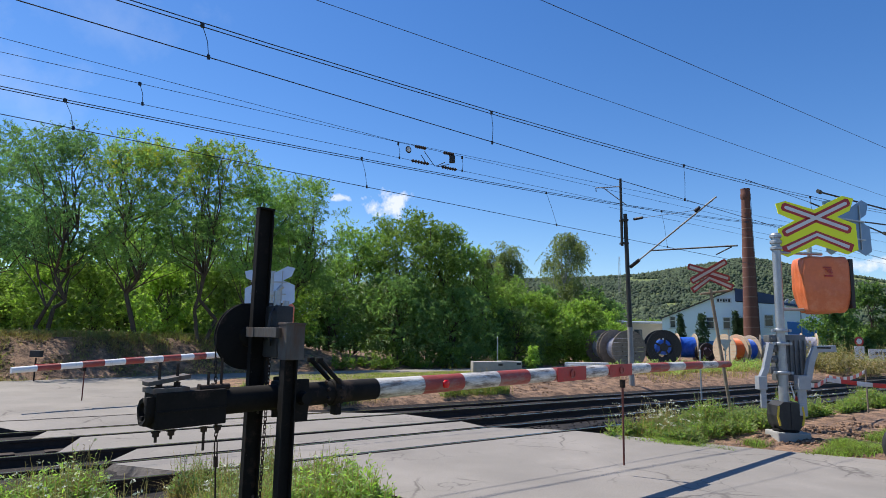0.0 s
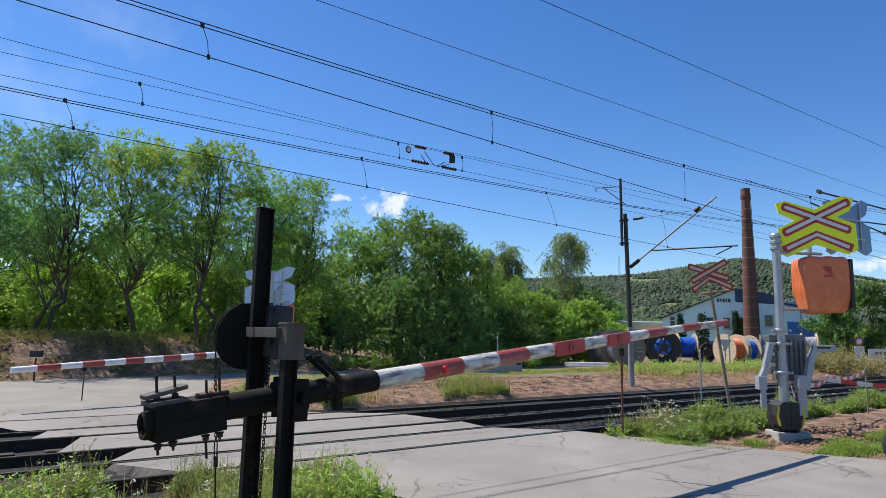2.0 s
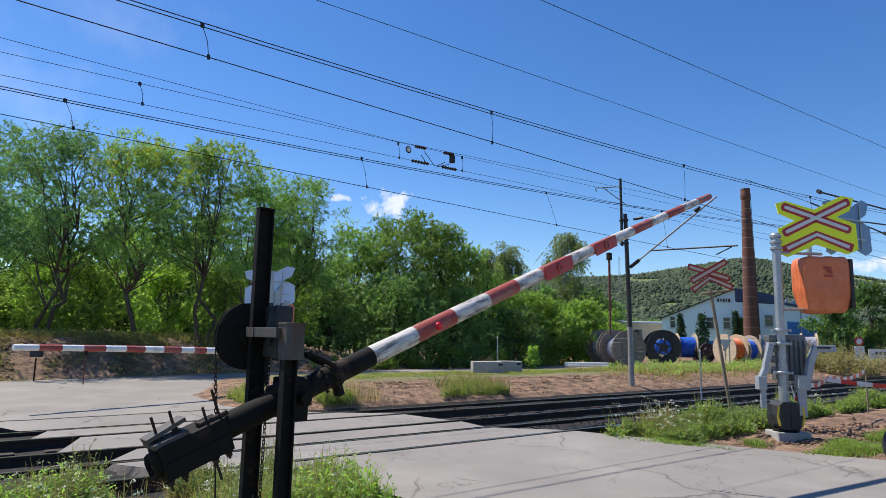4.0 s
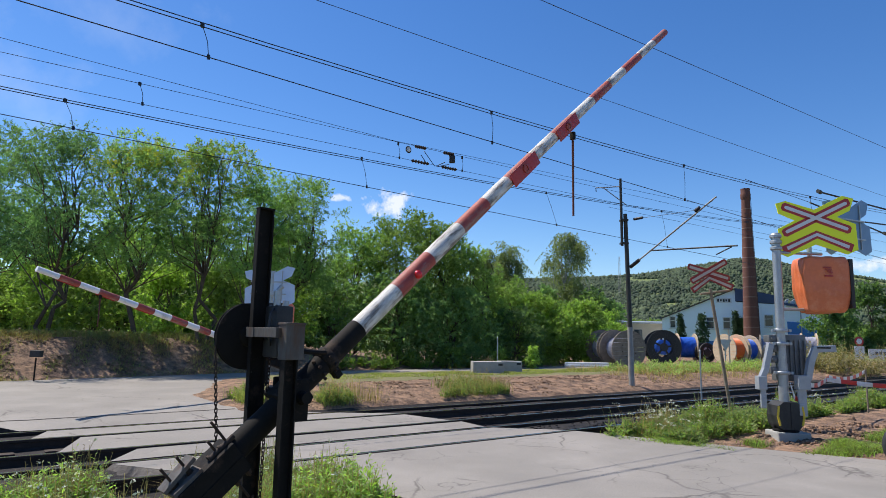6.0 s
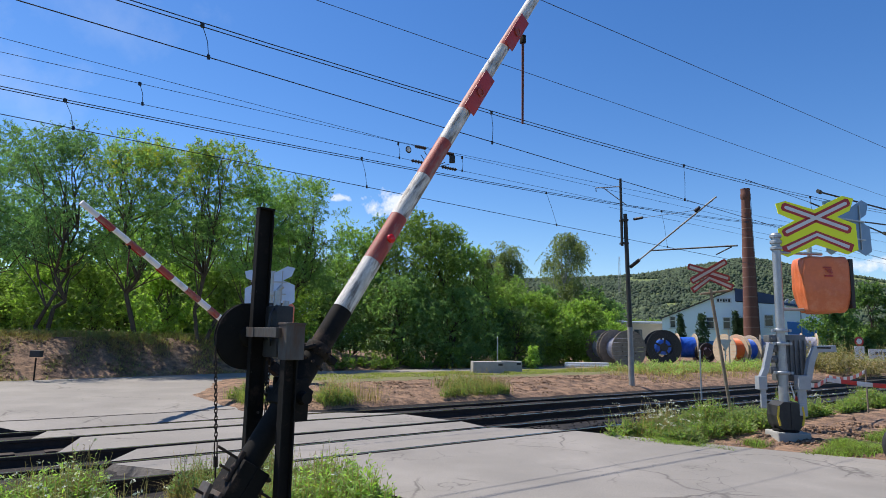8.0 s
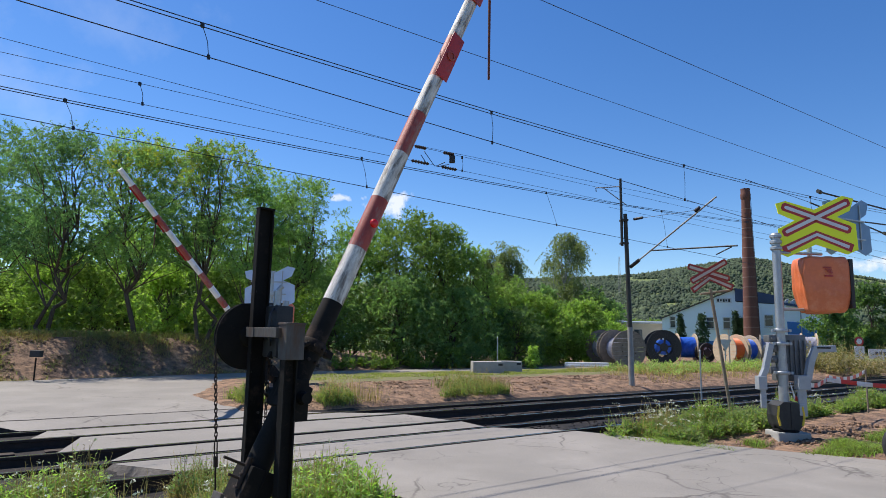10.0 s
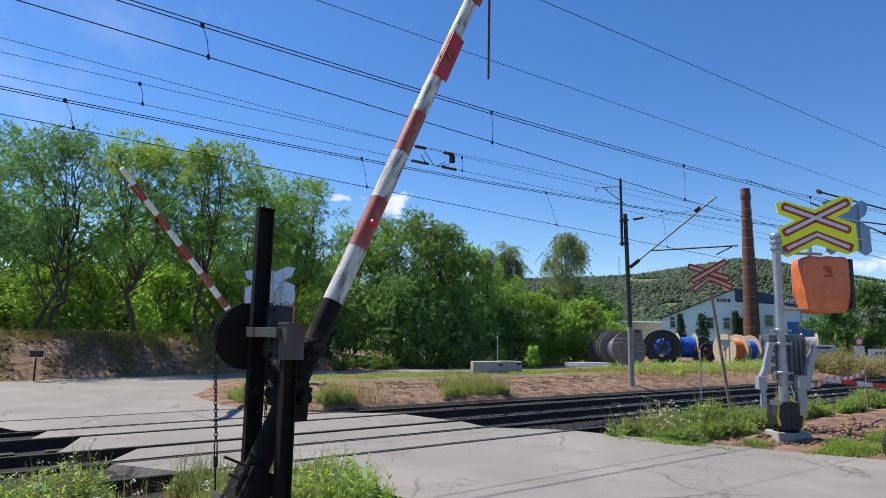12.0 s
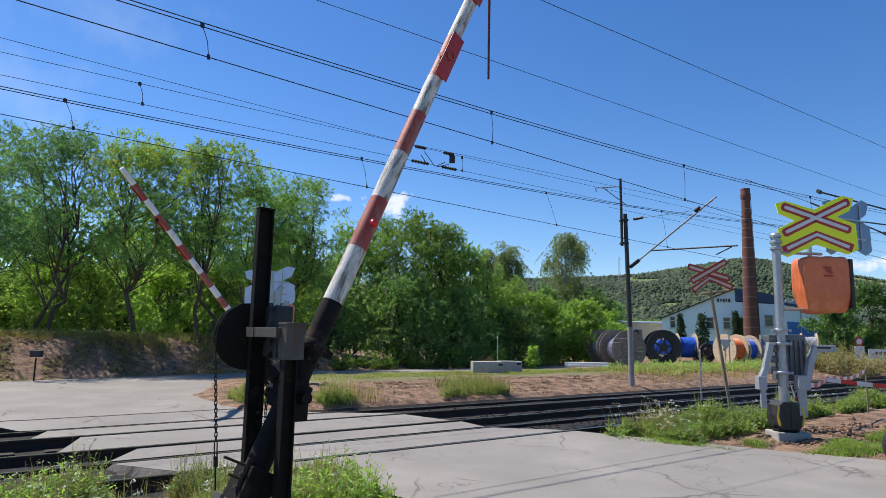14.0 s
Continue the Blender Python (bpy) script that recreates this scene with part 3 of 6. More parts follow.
def near_barrier():
    base = thing("level_crossing_barrier", Matrix.Translation((NEAR_PIVOT.x, NEAR_PIVOT.y, -0.08)) @ Matrix.Rotation(NEAR_AZ, 4, "Z"), "old black iron barrier with a weathered red and white boom", "barrier", "crossing barriers")
    z0 = 1.336
    bm = B()
    channel(bm, -0.175, 0.27, -0.1, 2.83, 0.135, 0.055)
    box(bm, (-0.175, 0.24, 2.836), (0.14, 0.07, 0.012), bevel=0.003)
    part("tall_post", bm, M_BLACKIRON, base, smooth=False)
    bm = B()
    channel(bm, -0.16, -0.22, -0.1, 1.79, 0.11, 0.055, side=-1)
    box(bm, (-0.15, -0.18, 0.85), (0.08, 0.05, 1.9), bevel=0.004)
    part("short_post", bm, M_BLACKIRON, base, smooth=False)
    bm = B()
    cyl(bm, (0, -0.26, z0), (0, 0.34, z0), 0.045, seg=16)
    for y in (-0.17, 0.16):
        box(bm, (0.0, y, z0 - 0.02), (0.12, 0.03, 0.32), bevel=0.015)
        lathe(bm, [(0.05, -0.03), (0.055, -0.02), (0.055, 0.02), (0.05, 0.03)], Matrix.Translation((0, y, z0)) @ Matrix.Rotation(radians(90), 4, "X"), 16)
    part("axle", bm, M_BLACKIRON, base)
    # winding wheel and its cable groove
    wheel = new("winding_wheel")
    wheel.parent = base
    wheel.matrix_basis = Matrix.Translation((-0.19, 0.40, 1.79)) @ Matrix.Rotation(radians(90), 4, "X")
    bm = B()
    lathe(bm, [(0.248, -0.030), (0.27, -0.024), (0.27, -0.016), (0.248, -0.006), (0.248, 0.006), (0.27, 0.016), (0.27, 0.024), (0.248, 0.030)], None, 48)
    part("rim", bm, M_BLACKIRON, wheel)
    bm = B()
    lathe(bm, [(0.248, 0.012), (0.09, 0.020), (0.08, 0.06), (0.05, 0.075)], None, 40)
    part("disc", bm, M_BLACKIRON, wheel)
    bm = B()
    tube(bm, [(-0.455, 0.40, 1.80), (-0.445, 0.40, 1.62)], 0.006, 6)
    chain(bm, (-0.445, 0.40, 1.62), (-0.395, 0.40, 0.98))
    for d in (-0.01, 0.01):
        tube(bm, [(-0.395 + d, 0.40, 0.98), (-0.388 + d, 0.40, 0.86)], 0.005, 6)
    cyl(bm, (-0.388, 0.40, 0.86), (-0.384, 0.40, 0.78), 0.018, seg=8)
    tube(bm, [(-0.384, 0.40, 0.78), (-0.365, 0.40, 0.45)], 0.007, 6)
    part("chain", bm, M_RAILSIDE, base, "dark rusty hanging chain")
    bm = B()
    chain(bm, (-0.03, 0.30, 1.72), (-0.05, 0.30, 0.35))
    part("chain", bm, M_RAILSIDE, base, "dark rusty hanging chain")
    # bracket, gear box, cover
    bm = B()
    box(bm, (-0.23, 0.0, 1.825), (0.07, 0.42, 0.075), bevel=0.004)
    box(bm, (-0.265, 0.20, 1.825), (0.012, 0.12, 0.075), bevel=0.002)
    part("bracket", bm, M_GREYIRON, base, "grey flat bracket between the posts", smooth=False)
    bm = B()
    box(bm, (-0.145, -0.235, 1.755), (0.155, 0.12, 0.26), bevel=0.01)
    box(bm, (-0.145, -0.235, 1.892), (0.165, 0.13, 0.018), bevel=0.005)
    part("gear_box", bm, M_GREYIRON, base, "dark grey sheet metal box", smooth=False)
    bm = B()
    box(bm, (-0.06, 0.13, 1.86), (0.15, 0.2, 0.36), bevel=0.03)
    box(bm, (-0.05, 0.10, 1.70), (0.2, 0.22, 0.14), bevel=0.02)
    part("bell_housing", bm, M_BLACK, base)
    bm = B()
    cyl(bm, (-0.09, 0.12, 2.0), (-0.09, 0.12, 2.16), 0.03, 0.026, 14)
    cyl(bm, (-0.09, 0.12, 2.16), (-0.06, 0.10, 2.2), 0.02, 0.02, 12)
    cyl(bm, (-0.03, 0.1, 2.0), (-0.02, 0.1, 2.08), 0.025, 0.025, 12)
    part("lamp_socket", bm, M_GALV, base, "bright galvanised pipe fitting")
    bm = B()
    tube(bm, [(-0.1, 0.1, 2.04), (-0.17, 0.06, 1.98), (-0.19, 0.05, 1.85), (-0.17, 0.05, 1.72)], 0.011, 7)
    part("cable", bm, M_BLACK, base)
    for k in range(6):
        bm = B()
        cyl(bm, (-0.22 if k % 2 else -0.13, 0.262, 0.55 + 0.32 * k), (-0.22 if k % 2 else -0.13, 0.25, 0.55 + 0.32 * k), 0.012, seg=8)
        part("rivet", bm, M_GREYIRON, base)
    return base


def build_near():
    base = near_barrier()
    bands = [0.83, 1.36, 1.89, 2.42, 2.92, 3.39, 3.97, 4.51, 5.05, 5.61, 6.16, 6.68, 7.28, 7.85, 8.39]
    boom = make_boom(base, bands, True, ((3.39, 3.97), (4.51, 5.05)), 1.62, -0.62)
    bm = B()
    box(bm, (-0.81, 0, -0.06), (0.48, 0.25, 0.24), bevel=0.012)
    box(bm, (-0.81, 0, -0.065), (0.484, 0.266, 0.012), bevel=0.002)
    part("counterweight", bm, M_BLACKIRON, boom, "black cast iron counterweight box", smooth=False)
    bm = B()
    lathe(bm, [(0.05, 0), (0.092, 0), (0.096, 0.03), (0.086, 0.055), (0.064, 0.05), (0.058, 0.012), (0.05, 0.01)], Matrix.Translation((-1.05, 0.0, -0.07)) @ Matrix.Rotation(radians(-90), 4, "Y"), 14)
    for v in bm.verts:
        v.co += Vector((0.012, 0.010, 0.012)) * noise.noise(v.co * 22)
    box(bm, (-1.075, -0.07, -0.02), (0.06, 0.05, 0.11), bevel=0.012)
    box(bm, (-1.07, 0.05, -0.13), (0.05, 0.07, 0.06), bevel=0.012)
    part("end_disc", bm, M_BLACKIRON, boom, "rough broken hollow end cap")
    bm = B()
    box(bm, (-0.95, 0, 0.07), (0.24, 0.22, 0.035), bevel=0.006)
    part("weight_plate", bm, M_GREYIRON, boom, "grey iron weight plate", smooth=False)
    bm = B()
    box(bm, (0, 0, 0), (0.28, 0.13, 0.03), Matrix.Translation((-0.95, 0, 0.135)) @ Matrix.Rotation(radians(-8), 4, "Y"), bevel=0.006)
    part("clamp_bar", bm, M_GREYIRON, boom, "tilted rusty clamp bar", smooth=False)
    for x, y, zb, ln in ((-1.01, -0.03, 0.085, 0.17), (-0.89, -0.03, 0.085, 0.16), (-0.68, -0.05, 0.048, 0.13), (-0.585, -0.05, 0.048, 0.22), (-1.02, -0.05, -0.198, -0.07), (-0.92, -0.05, -0.198, -0.06), (-0.70, -0.06, -0.198, -0.16), (-0.6, -0.06, -0.198, -0.05)):
        bm = B()
        bolt(bm, (x, y, zb), ln)
        part("bolt", bm, M_RAILSIDE, boom)
    for x in (-0.68, -0.585):
        bm = B()
        cyl(bm, (x - 0.06, -0.06, 0.07), (x + 0.06, -0.05, 0.07), 0.02, seg=10)
        cyl(bm, (x - 0.07, -0.05, 0.07), (x - 0.055, -0.05, 0.07), 0.028, seg=10)
        part("clamp", bm, M_RAILSIDE, boom)
    bm = B()
    lathe(bm, [(0.115, -0.06), (0.125, -0.05), (0.125, 0.05), (0.115, 0.06)], Matrix.Rotation(radians(90), 4, "Y"), 20)
    box(bm, (0, 0, 0), (0.24, 0.20, 0.24), bevel=0.03)
    part("hub", bm, M_BLACKIRON, boom)
    for y in (-0.07, 0.06):
        bm = B()
        cyl(bm, (0.42, y, 0.08), (0.22, y, 0.27), 0.02, 0.02, 8)
        box(bm, (0.22, y, 0.27), (0.05, 0.04, 0.04), bevel=0.01)
        part("stay", bm, M_BLACKIRON, boom)
    bm = B()
    lathe(bm, [(0.10, -0.05), (0.108, -0.04), (0.108, 0.04), (0.10, 0.05)], Matrix.Translation((0.42, 0, 0)) @ Matrix.Rotation(radians(90), 4, "Y"), 20)
    box(bm, (0.42, -0.02, -0.13), (0.06, 0.08, 0.10), bevel=0.01)
    part("collar", bm, M_BLACKIRON, boom)
    for x, r in ((0.0, 0.125), (0.42, 0.105), (0.30, 0.092)):
        for a in (-60, -20, 20, 60, 150):
            bm = B()
            d = Vector((0, -math.cos(radians(a)), math.sin(radians(a))))
            cyl(bm, Vector((x, 0, 0)) + d * (r - 0.01), Vector((x, 0, 0)) + d * (r + 0.025), 0.014, seg=6)
            part("hub_bolt", bm, M_RAILSIDE, boom)
    for o in boom.children:
        if o.name.split(".")[0] in ("counterweight", "end_disc", "weight_plate", "clamp_bar", "bolt", "clamp"):
            o.location.z = 0.04
    rod = drop_rod(base, 1.09)
    return base, boom, rod


def build_far():
    base = thing("level_crossing_barrier", Matrix.Translation((FAR_PIVOT.x, FAR_PIVOT.y, -0.02)) @ Matrix.Rotation(FAR_AZ, 4, "Z"), "black iron barrier beyond the tracks with a red and white boom", "barrier", "crossing barriers")
    bands = [0.7, 1.2, 1.75, 2.1, 2.46, 2.93, 3.41, 3.86, 4.34, 4.82, 5.27, 5.73, 6.2]
    boom = make_boom(base, bands, False, ((3.41, 3.86), (4.34, 4.82), (5.27, 5.73)), 0, -0.5, M_BRIGHTWHITE, M_BOOMRED, M_BRIGHTRED)
    bm = B()
    box(bm, (0.0, 0.3, 0.8), (0.14, 0.07, 1.75), bevel=0.005)
    box(bm, (0.0, -0.3, 0.8), (0.14, 0.07, 1.75), bevel=0.005)
    part("post", bm, M_BLACKIRON, base, smooth=False)
    bm = B()
    box(bm, (-0.8, 0, -0.1), (0.5, 0.28, 0.28), bevel=0.012)
    part("counterweight", bm, M_BLACKIRON, boom, smooth=False)
    rod = drop_rod(base, 0.75)
    return base, boom, rod


NEAR = build_near()
FAR = build_far()


# ---- overhead line ----
def wire(name, pts, r, label):
    bm = B()
    tube(bm, pts, r, 5)
    tagged(part(name, bm, M_WIRE), label, "wire", "overhead wires")


def catenary(n, n_slope, z0, s0, curve, a=-30, b=80, k=44):
    return [tr(s, n + n_slope * s, z0 + curve * (s - s0) ** 2) for s in np.linspace(a, b, k)]


def droppers(items):
    for n, s0, z0, s1, z1, r in items:
        bm = B()
        a, b = tr(s0, n, z0), tr(s1, n, z1)
        tube(bm, [a, a.lerp(b, 0.5) + tr(0.03, 0), b], r, 5)
        box(bm, a, (0.05, 0.05, 0.07), bevel=0.01)
        box(bm, b, (0.04, 0.04, 0.07), bevel=0.01)
        tagged(part("dropper_wire", bm, M_WIRE), "short hanging dropper between overhead wires", "wire", "droppers")


def build_wires():
    wire("messenger_wire", catenary(9.05, 0, 6.23, 4, 0.00145), 0.0085, "dark stranded messenger wire of the first track")
    wire("messenger_wire", catenary(9.05, 0, 6.17, 4, 0.0014), 0.0085, "dark stranded messenger wire of the first track")
    wire("contact_wire", [tr(s, 9.05, 5.79 - 0.0222 * s) for s in np.linspace(-30, 80, 12)], 0.0085, "dark contact wire over the first track")
    wire("messenger_wire", catenary(12.7, 0, 5.81, -1, 0.00128), 0.0085, "dark stranded messenger wire of the second track")
    wire("messenger_wire", catenary(12.7, 0, 5.765, -1, 0.00128), 0.0085, "dark stranded messenger wire of the second track")
    wire("contact_wire", [tr(s, 12.7, 5.33 - 0.0148 * s) for s in np.linspace(-30, 80, 12)], 0.008, "dark contact wire over the second track")
    wire("feeder_wire", [tr(s, 13.2, 6.86 - 0.018 * s) for s in np.linspace(-30, 8.3, 6)] + [tr(s, 13.2, 6.71 + 0.03 * (s - 8.3)) for s in np.linspace(9, 60, 8)], 0.0055, "thin dark feeder wire above the tracks")
    wire("feeder_wire", [tr(s, 13.2, 6.6 + 0.012 * s) for s in np.linspace(-30, 60, 12)], 0.0055, "thin dark feeder wire above the tracks")
    wire("feeder_wire", [tr(s, 13.2, 6.18 + 0.013 * s) for s in np.linspace(-30, 60, 12)], 0.0055, "thin dark feeder wire above the tracks")
    wire("feeder_wire", [tr(s, 8, 6.52 + 0.0225 * s) for s in np.linspace(-30, 60, 12)], 0.0055, "dark feeder wire above the first track")
    wire("feeder_wire", [tr(s, 6, 6.42 + 0.0395 * s) for s in np.linspace(-30, 60, 12)], 0.0055, "dark feeder wire above the road")
    wire("feeder_wire", [tr(18.1, 9.05, 6.57), tr(26.0, 9.05, 6.45)], 0.0085, "dark slanting span wire behind the messenger wire")
    wire("feeder_wire", [tr(17.0, 13.2, 6.2), tr(60, 13.2, 6.6)], 0.0055, "thin dark feeder wire above the tracks")
    droppers(((9.05, 2.3, 6.2, 2.42, 5.74, 0.006), (9.05, 7.97, 6.22, 8.0, 5.6, 0.006), (9.05, 14.84, 6.39, 14.84, 5.46, 0.006), (12.7, 0.98, 5.8, 1.15, 5.32, 0.005), (12.7, 7.08, 5.9, 7.25, 5.23, 0.005), (12.7, 13.4, 6.05, 13.85, 5.13, 0.005), (13.2, 2.25, 6.62, 2.33, 6.22, 0.006), (13.2, 8.42, 6.66, 8.47, 6.29, 0.006), (13.2, 10.55, 6.7, 10.56, 6.32, 0.006), (9.05, 22.5, 6.7, 22.6, 5.3, 0.006), (12.7, 19.3, 6.3, 19.6, 5.05, 0.005)))
    for (a, za), (b, zb) in (((8.95, 6.7), (9.3, 6.71)), ((9.9, 6.715), (10.25, 6.72)), ((8.85, 6.29), (9.4, 6.30)), ((9.85, 6.305), (10.35, 6.31))):
        bm = B()
        p, q = tr(a, 13.2, za), tr(b, 13.2, zb)
        cyl(bm, p, q, 0.025, seg=10)
        for k in range(6):
            c = p.lerp(q, (k + 0.5) / 6)
            cyl(bm, c, c + (q - p).normalized() * 0.02, 0.05, 0.03, 12)
        tagged(part("section_insulator", bm, M_RAILSIDE), "brown ribbed insulator strung in an overhead wire", "insulator", "section insulators")
    bm = B()
    for a, za, b, zb in ((9.35, 6.28, 9.15, 6.5), (9.6, 6.28, 9.25, 6.62), (9.65, 6.28, 9.95, 6.45), (9.7, 6.28, 10.1, 6.42)):
        cyl(bm, tr(a, 13.2, za), tr(b, 13.2, zb), 0.01, seg=6)
    tagged(part("arcing_horn", bm, M_WIRE), "splayed metal horns between two insulators", "horn")
    bm = B()
    m = Matrix.Translation(tr(8.73, 13.18, 6.56)) @ Matrix.Rotation(TA, 4, "Z") @ Matrix.Rotation(radians(90), 4, "X")
    lathe(bm, [(0.085, -0.01), (0.095, 0), (0.085, 0.01)], m, 20)
    disc = part("line_marker", bm, M_BLACK)
    tagged(disc, "small round black and white line marker", "marker")
    bm = B()
    lathe(bm, [(0.065, 0.011), (0.06, 0.016)], m, 18)
    part("face", bm, M_SIGNWHITE, disc)
    bm = B()
    box(bm, tr(10.2, 13.2, 6.58), (0.16, 0.12, 0.2), bevel=0.02)
    tagged(part("line_weight", bm, M_BLACK), "black weight hanging under an overhead wire", "weight")


build_wires()


def build_mast():
    mast = thing("catenary_mast", Matrix.Translation((7.14, 23.6, 0.0)), "dark steel overhead line mast with a pale lower section", "mast")
    bm = B()
    cyl(bm, (0, 0, -0.2), (-0.02, 0, 2.2), 0.11, 0.098, 16)
    part("lower_section", bm, M_MASTGREY, mast, "pale grey painted lower section")
    bm = B()
    cyl(bm, (-0.02, 0, 2.2), (-0.12, 0, 6.55), 0.088, 0.076, 16)
    part("upper_section", bm, M_MASTDARK, mast)
    bm = B()
    cyl(bm, (-0.26, 0, 5.3), (-0.28, 0, 7.95), 0.055, 0.05, 12)
    part("top_section", bm, M_MASTDARK, mast)
    for z in (5.4, 6.3):
        bm = B()
        box(bm, (-0.18, 0, z), (0.3, 0.24, 0.07), bevel=0.01)
        part("clamp", bm, M_MASTDARK, mast)
    base = Matrix.Translation((7.14, 23.6, 0.0)).inverted()

    def arm(name, pts, r, label="", m=M_WIRE):
        bm = B()
        tube(bm, [base @ tr(19.9, n, z) for n, z in pts], r, 10)
        part(name, bm, m, mast, label)

    arm("cantilever_tube", [(14.1, 4.72), (10.96, 6.64)], 0.03, "slanted grey cantilever tube", M_MASTGREY)
    arm("strut_insulator", [(14.5, 4.48), (14.1, 4.72)], 0.07, "dark ribbed insulator")
    arm("registration_arm", [(13.63, 5.03), (10.3, 4.88)], 0.028)
    arm("steady_arm", [(11.05, 4.65), (10.5, 4.86)], 0.02)
    arm("stay_wire", [(14.3, 6.31), (11.66, 6.28)], 0.008)
    arm("stay_insulator", [(14.3, 6.31), (13.9, 6.32)], 0.05)
    arm("top_bracket", [(14.88, 7.7), (16.1, 7.86), (16.08, 7.7)], 0.02)
    arm("bracket_stay", [(14.6, 6.9), (15.7, 7.78)], 0.018)
    arm("saddle_clamp", [(11.76, 6.25), (11.58, 6.35)], 0.07)
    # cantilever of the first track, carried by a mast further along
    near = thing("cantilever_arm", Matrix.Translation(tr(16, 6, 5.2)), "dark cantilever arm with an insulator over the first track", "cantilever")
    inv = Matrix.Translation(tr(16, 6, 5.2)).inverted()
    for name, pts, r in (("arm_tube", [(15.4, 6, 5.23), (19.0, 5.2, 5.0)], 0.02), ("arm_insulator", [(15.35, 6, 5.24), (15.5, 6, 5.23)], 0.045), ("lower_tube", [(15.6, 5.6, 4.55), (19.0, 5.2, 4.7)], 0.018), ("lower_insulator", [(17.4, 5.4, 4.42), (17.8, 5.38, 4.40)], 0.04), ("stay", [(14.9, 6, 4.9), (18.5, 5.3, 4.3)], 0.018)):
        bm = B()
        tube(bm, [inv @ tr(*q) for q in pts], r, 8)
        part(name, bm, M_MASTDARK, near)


build_mast()


# ---- trees ----
def leaf_cloud(rng, blobs, count, size, droop=0.0, per=12, spray=0.5, wide=0.55, shell=0.15):
    """Leaves set along short twigs that grow out of the shells of blobs (centre and radii)."""
    twigs = max(1, count // per)
    vol = np.array([b[3] * b[4] * b[5] for b in blobs]) ** 0.75
    bl = np.array(blobs)[rng.choice(len(blobs), twigs, p=vol / vol.sum())]
    d = rng.normal(size=(twigs, 3))
    d /= np.linalg.norm(d, axis=1)[:, None]
    base = bl[:, :3] + d * (rng.uniform(shell, 1, twigs) ** 0.6)[:, None] * bl[:, 3:6]
    way = d + 0.7 * rng.normal(size=(twigs, 3)) + np.array([0, 0, 0.25 - droop])
    way /= np.linalg.norm(way, axis=1)[:, None]
    length = spray * rng.uniform(0.5, 1.3, twigs)
    f = np.tile(np.linspace(0.05, 1, per), twigs)
    base, way, length = np.repeat(base, per, 0), np.repeat(way, per, 0), np.repeat(length, per)
    k = len(f)
    c = base + way * (f * length)[:, None] + rng.normal(size=(k, 3)) * size * 0.6
    c[:, 2] -= 0.18 * length * f ** 2
    u = way * 0.5 + rng.normal(size=(k, 3)) * 0.8
    u /= np.linalg.norm(u, axis=1)[:, None]
    v = np.cross(u, rng.normal(size=(k, 3)))
    v /= np.linalg.norm(v, axis=1)[:, None]
    sz = size * rng.uniform(0.6, 1.4, k)[:, None]
    u, v = u * sz, v * sz * wide
    verts = np.stack([c - u, c - v - u * 0.1, c + u, c + v - u * 0.1], 1).reshape(-1, 3)
    return verts, np.arange(k * 4).reshape(-1, 4)


def limb(bm, rng, p, q, r0, r1, wob=0.1, k=4):
    p, q = Vector(p), Vector(q)
    pts = [p.lerp(q, i / k) + (Vector(rng.normal(size=3)) * wob * (q - p).length * 0.25 if 0 < i < k else Vector()) for i in range(k + 1)]
    for i in range(k):
        cyl(bm, pts[i], pts[i + 1], r0 + (r1 - r0) * i / k, r0 + (r1 - r0) * (i + 1) / k, 7, False)
    return pts


def tree(x, y, h, w, leaf_m, seed, label, name="tree", low=0.3, count=6000, size=0.08, bark=None, stems=1, nblob=34, droop=0.0, group="", z=None, upper=None, category="tree", spray=0.5, blob=1.0, flat=0.65, wide=0.55, shell=0.15, per=12, rim=0.1):
    rng = np.random.default_rng(seed)
    z = ground_z(x, y) - 0.05 if z is None else z
    t = thing(name, Matrix.Translation((x, y, z)), label, category, group)
    blobs = []
    for i in range(nblob):
        f = rng.uniform(low, 0.93)
        g = (f - low) / (1 - low)
        prof = math.sin(math.pi * min(1, max(0.1, g * 0.78 + 0.2))) ** 0.6
        a, rr = rng.uniform(0, 2 * math.pi), w / 2 * prof * rng.uniform(rim, 0.92)
        s = w * rng.uniform(0.08, 0.17) * blob
        blobs.append((rr * math.cos(a), rr * math.sin(a), f * h, s, s, s * flat * rng.uniform(0.8, 1.2)))
    bm = B()
    r0 = 0.010 * h + 0.025
    tops = []
    for k in range(stems):
        lean = Vector((rng.normal(), rng.normal(), 0)) * 0.07 * min(h, 1.2 * w)
        off = Vector((rng.normal() * 0.2, rng.normal() * 0.2, 0)) if stems > 1 else Vector()
        tops.append(limb(bm, rng, off + Vector((0, 0, -0.2)), lean + Vector((0, 0, h * 0.86)), r0 / stems ** 0.4, r0 * 0.15, 0.12, 8))
    for b in blobs[: 30]:
        st = tops[rng.integers(len(tops))]
        k = max(1, min(len(st) - 2, int(b[2] / h * 0.72 * len(st))))
        limb(bm, rng, st[k], b[:3], r0 * 0.3, r0 * 0.07, 0.25, 3)
    part("trunk", bm, bark or M_BARK, t)
    v, f = leaf_cloud(rng, blobs, count, size, droop, per, spray, wide, shell)
    raw("crown", v, f, leaf_m, t)
    if upper:
        v, f = leaf_cloud(rng, [b for b in blobs if b[2] > 0.7 * h] or blobs, count // 5, size, droop, per, spray, wide, shell)
        raw("yellowing_crown", v, f, upper, t, "yellowing upper leaves")
    return t


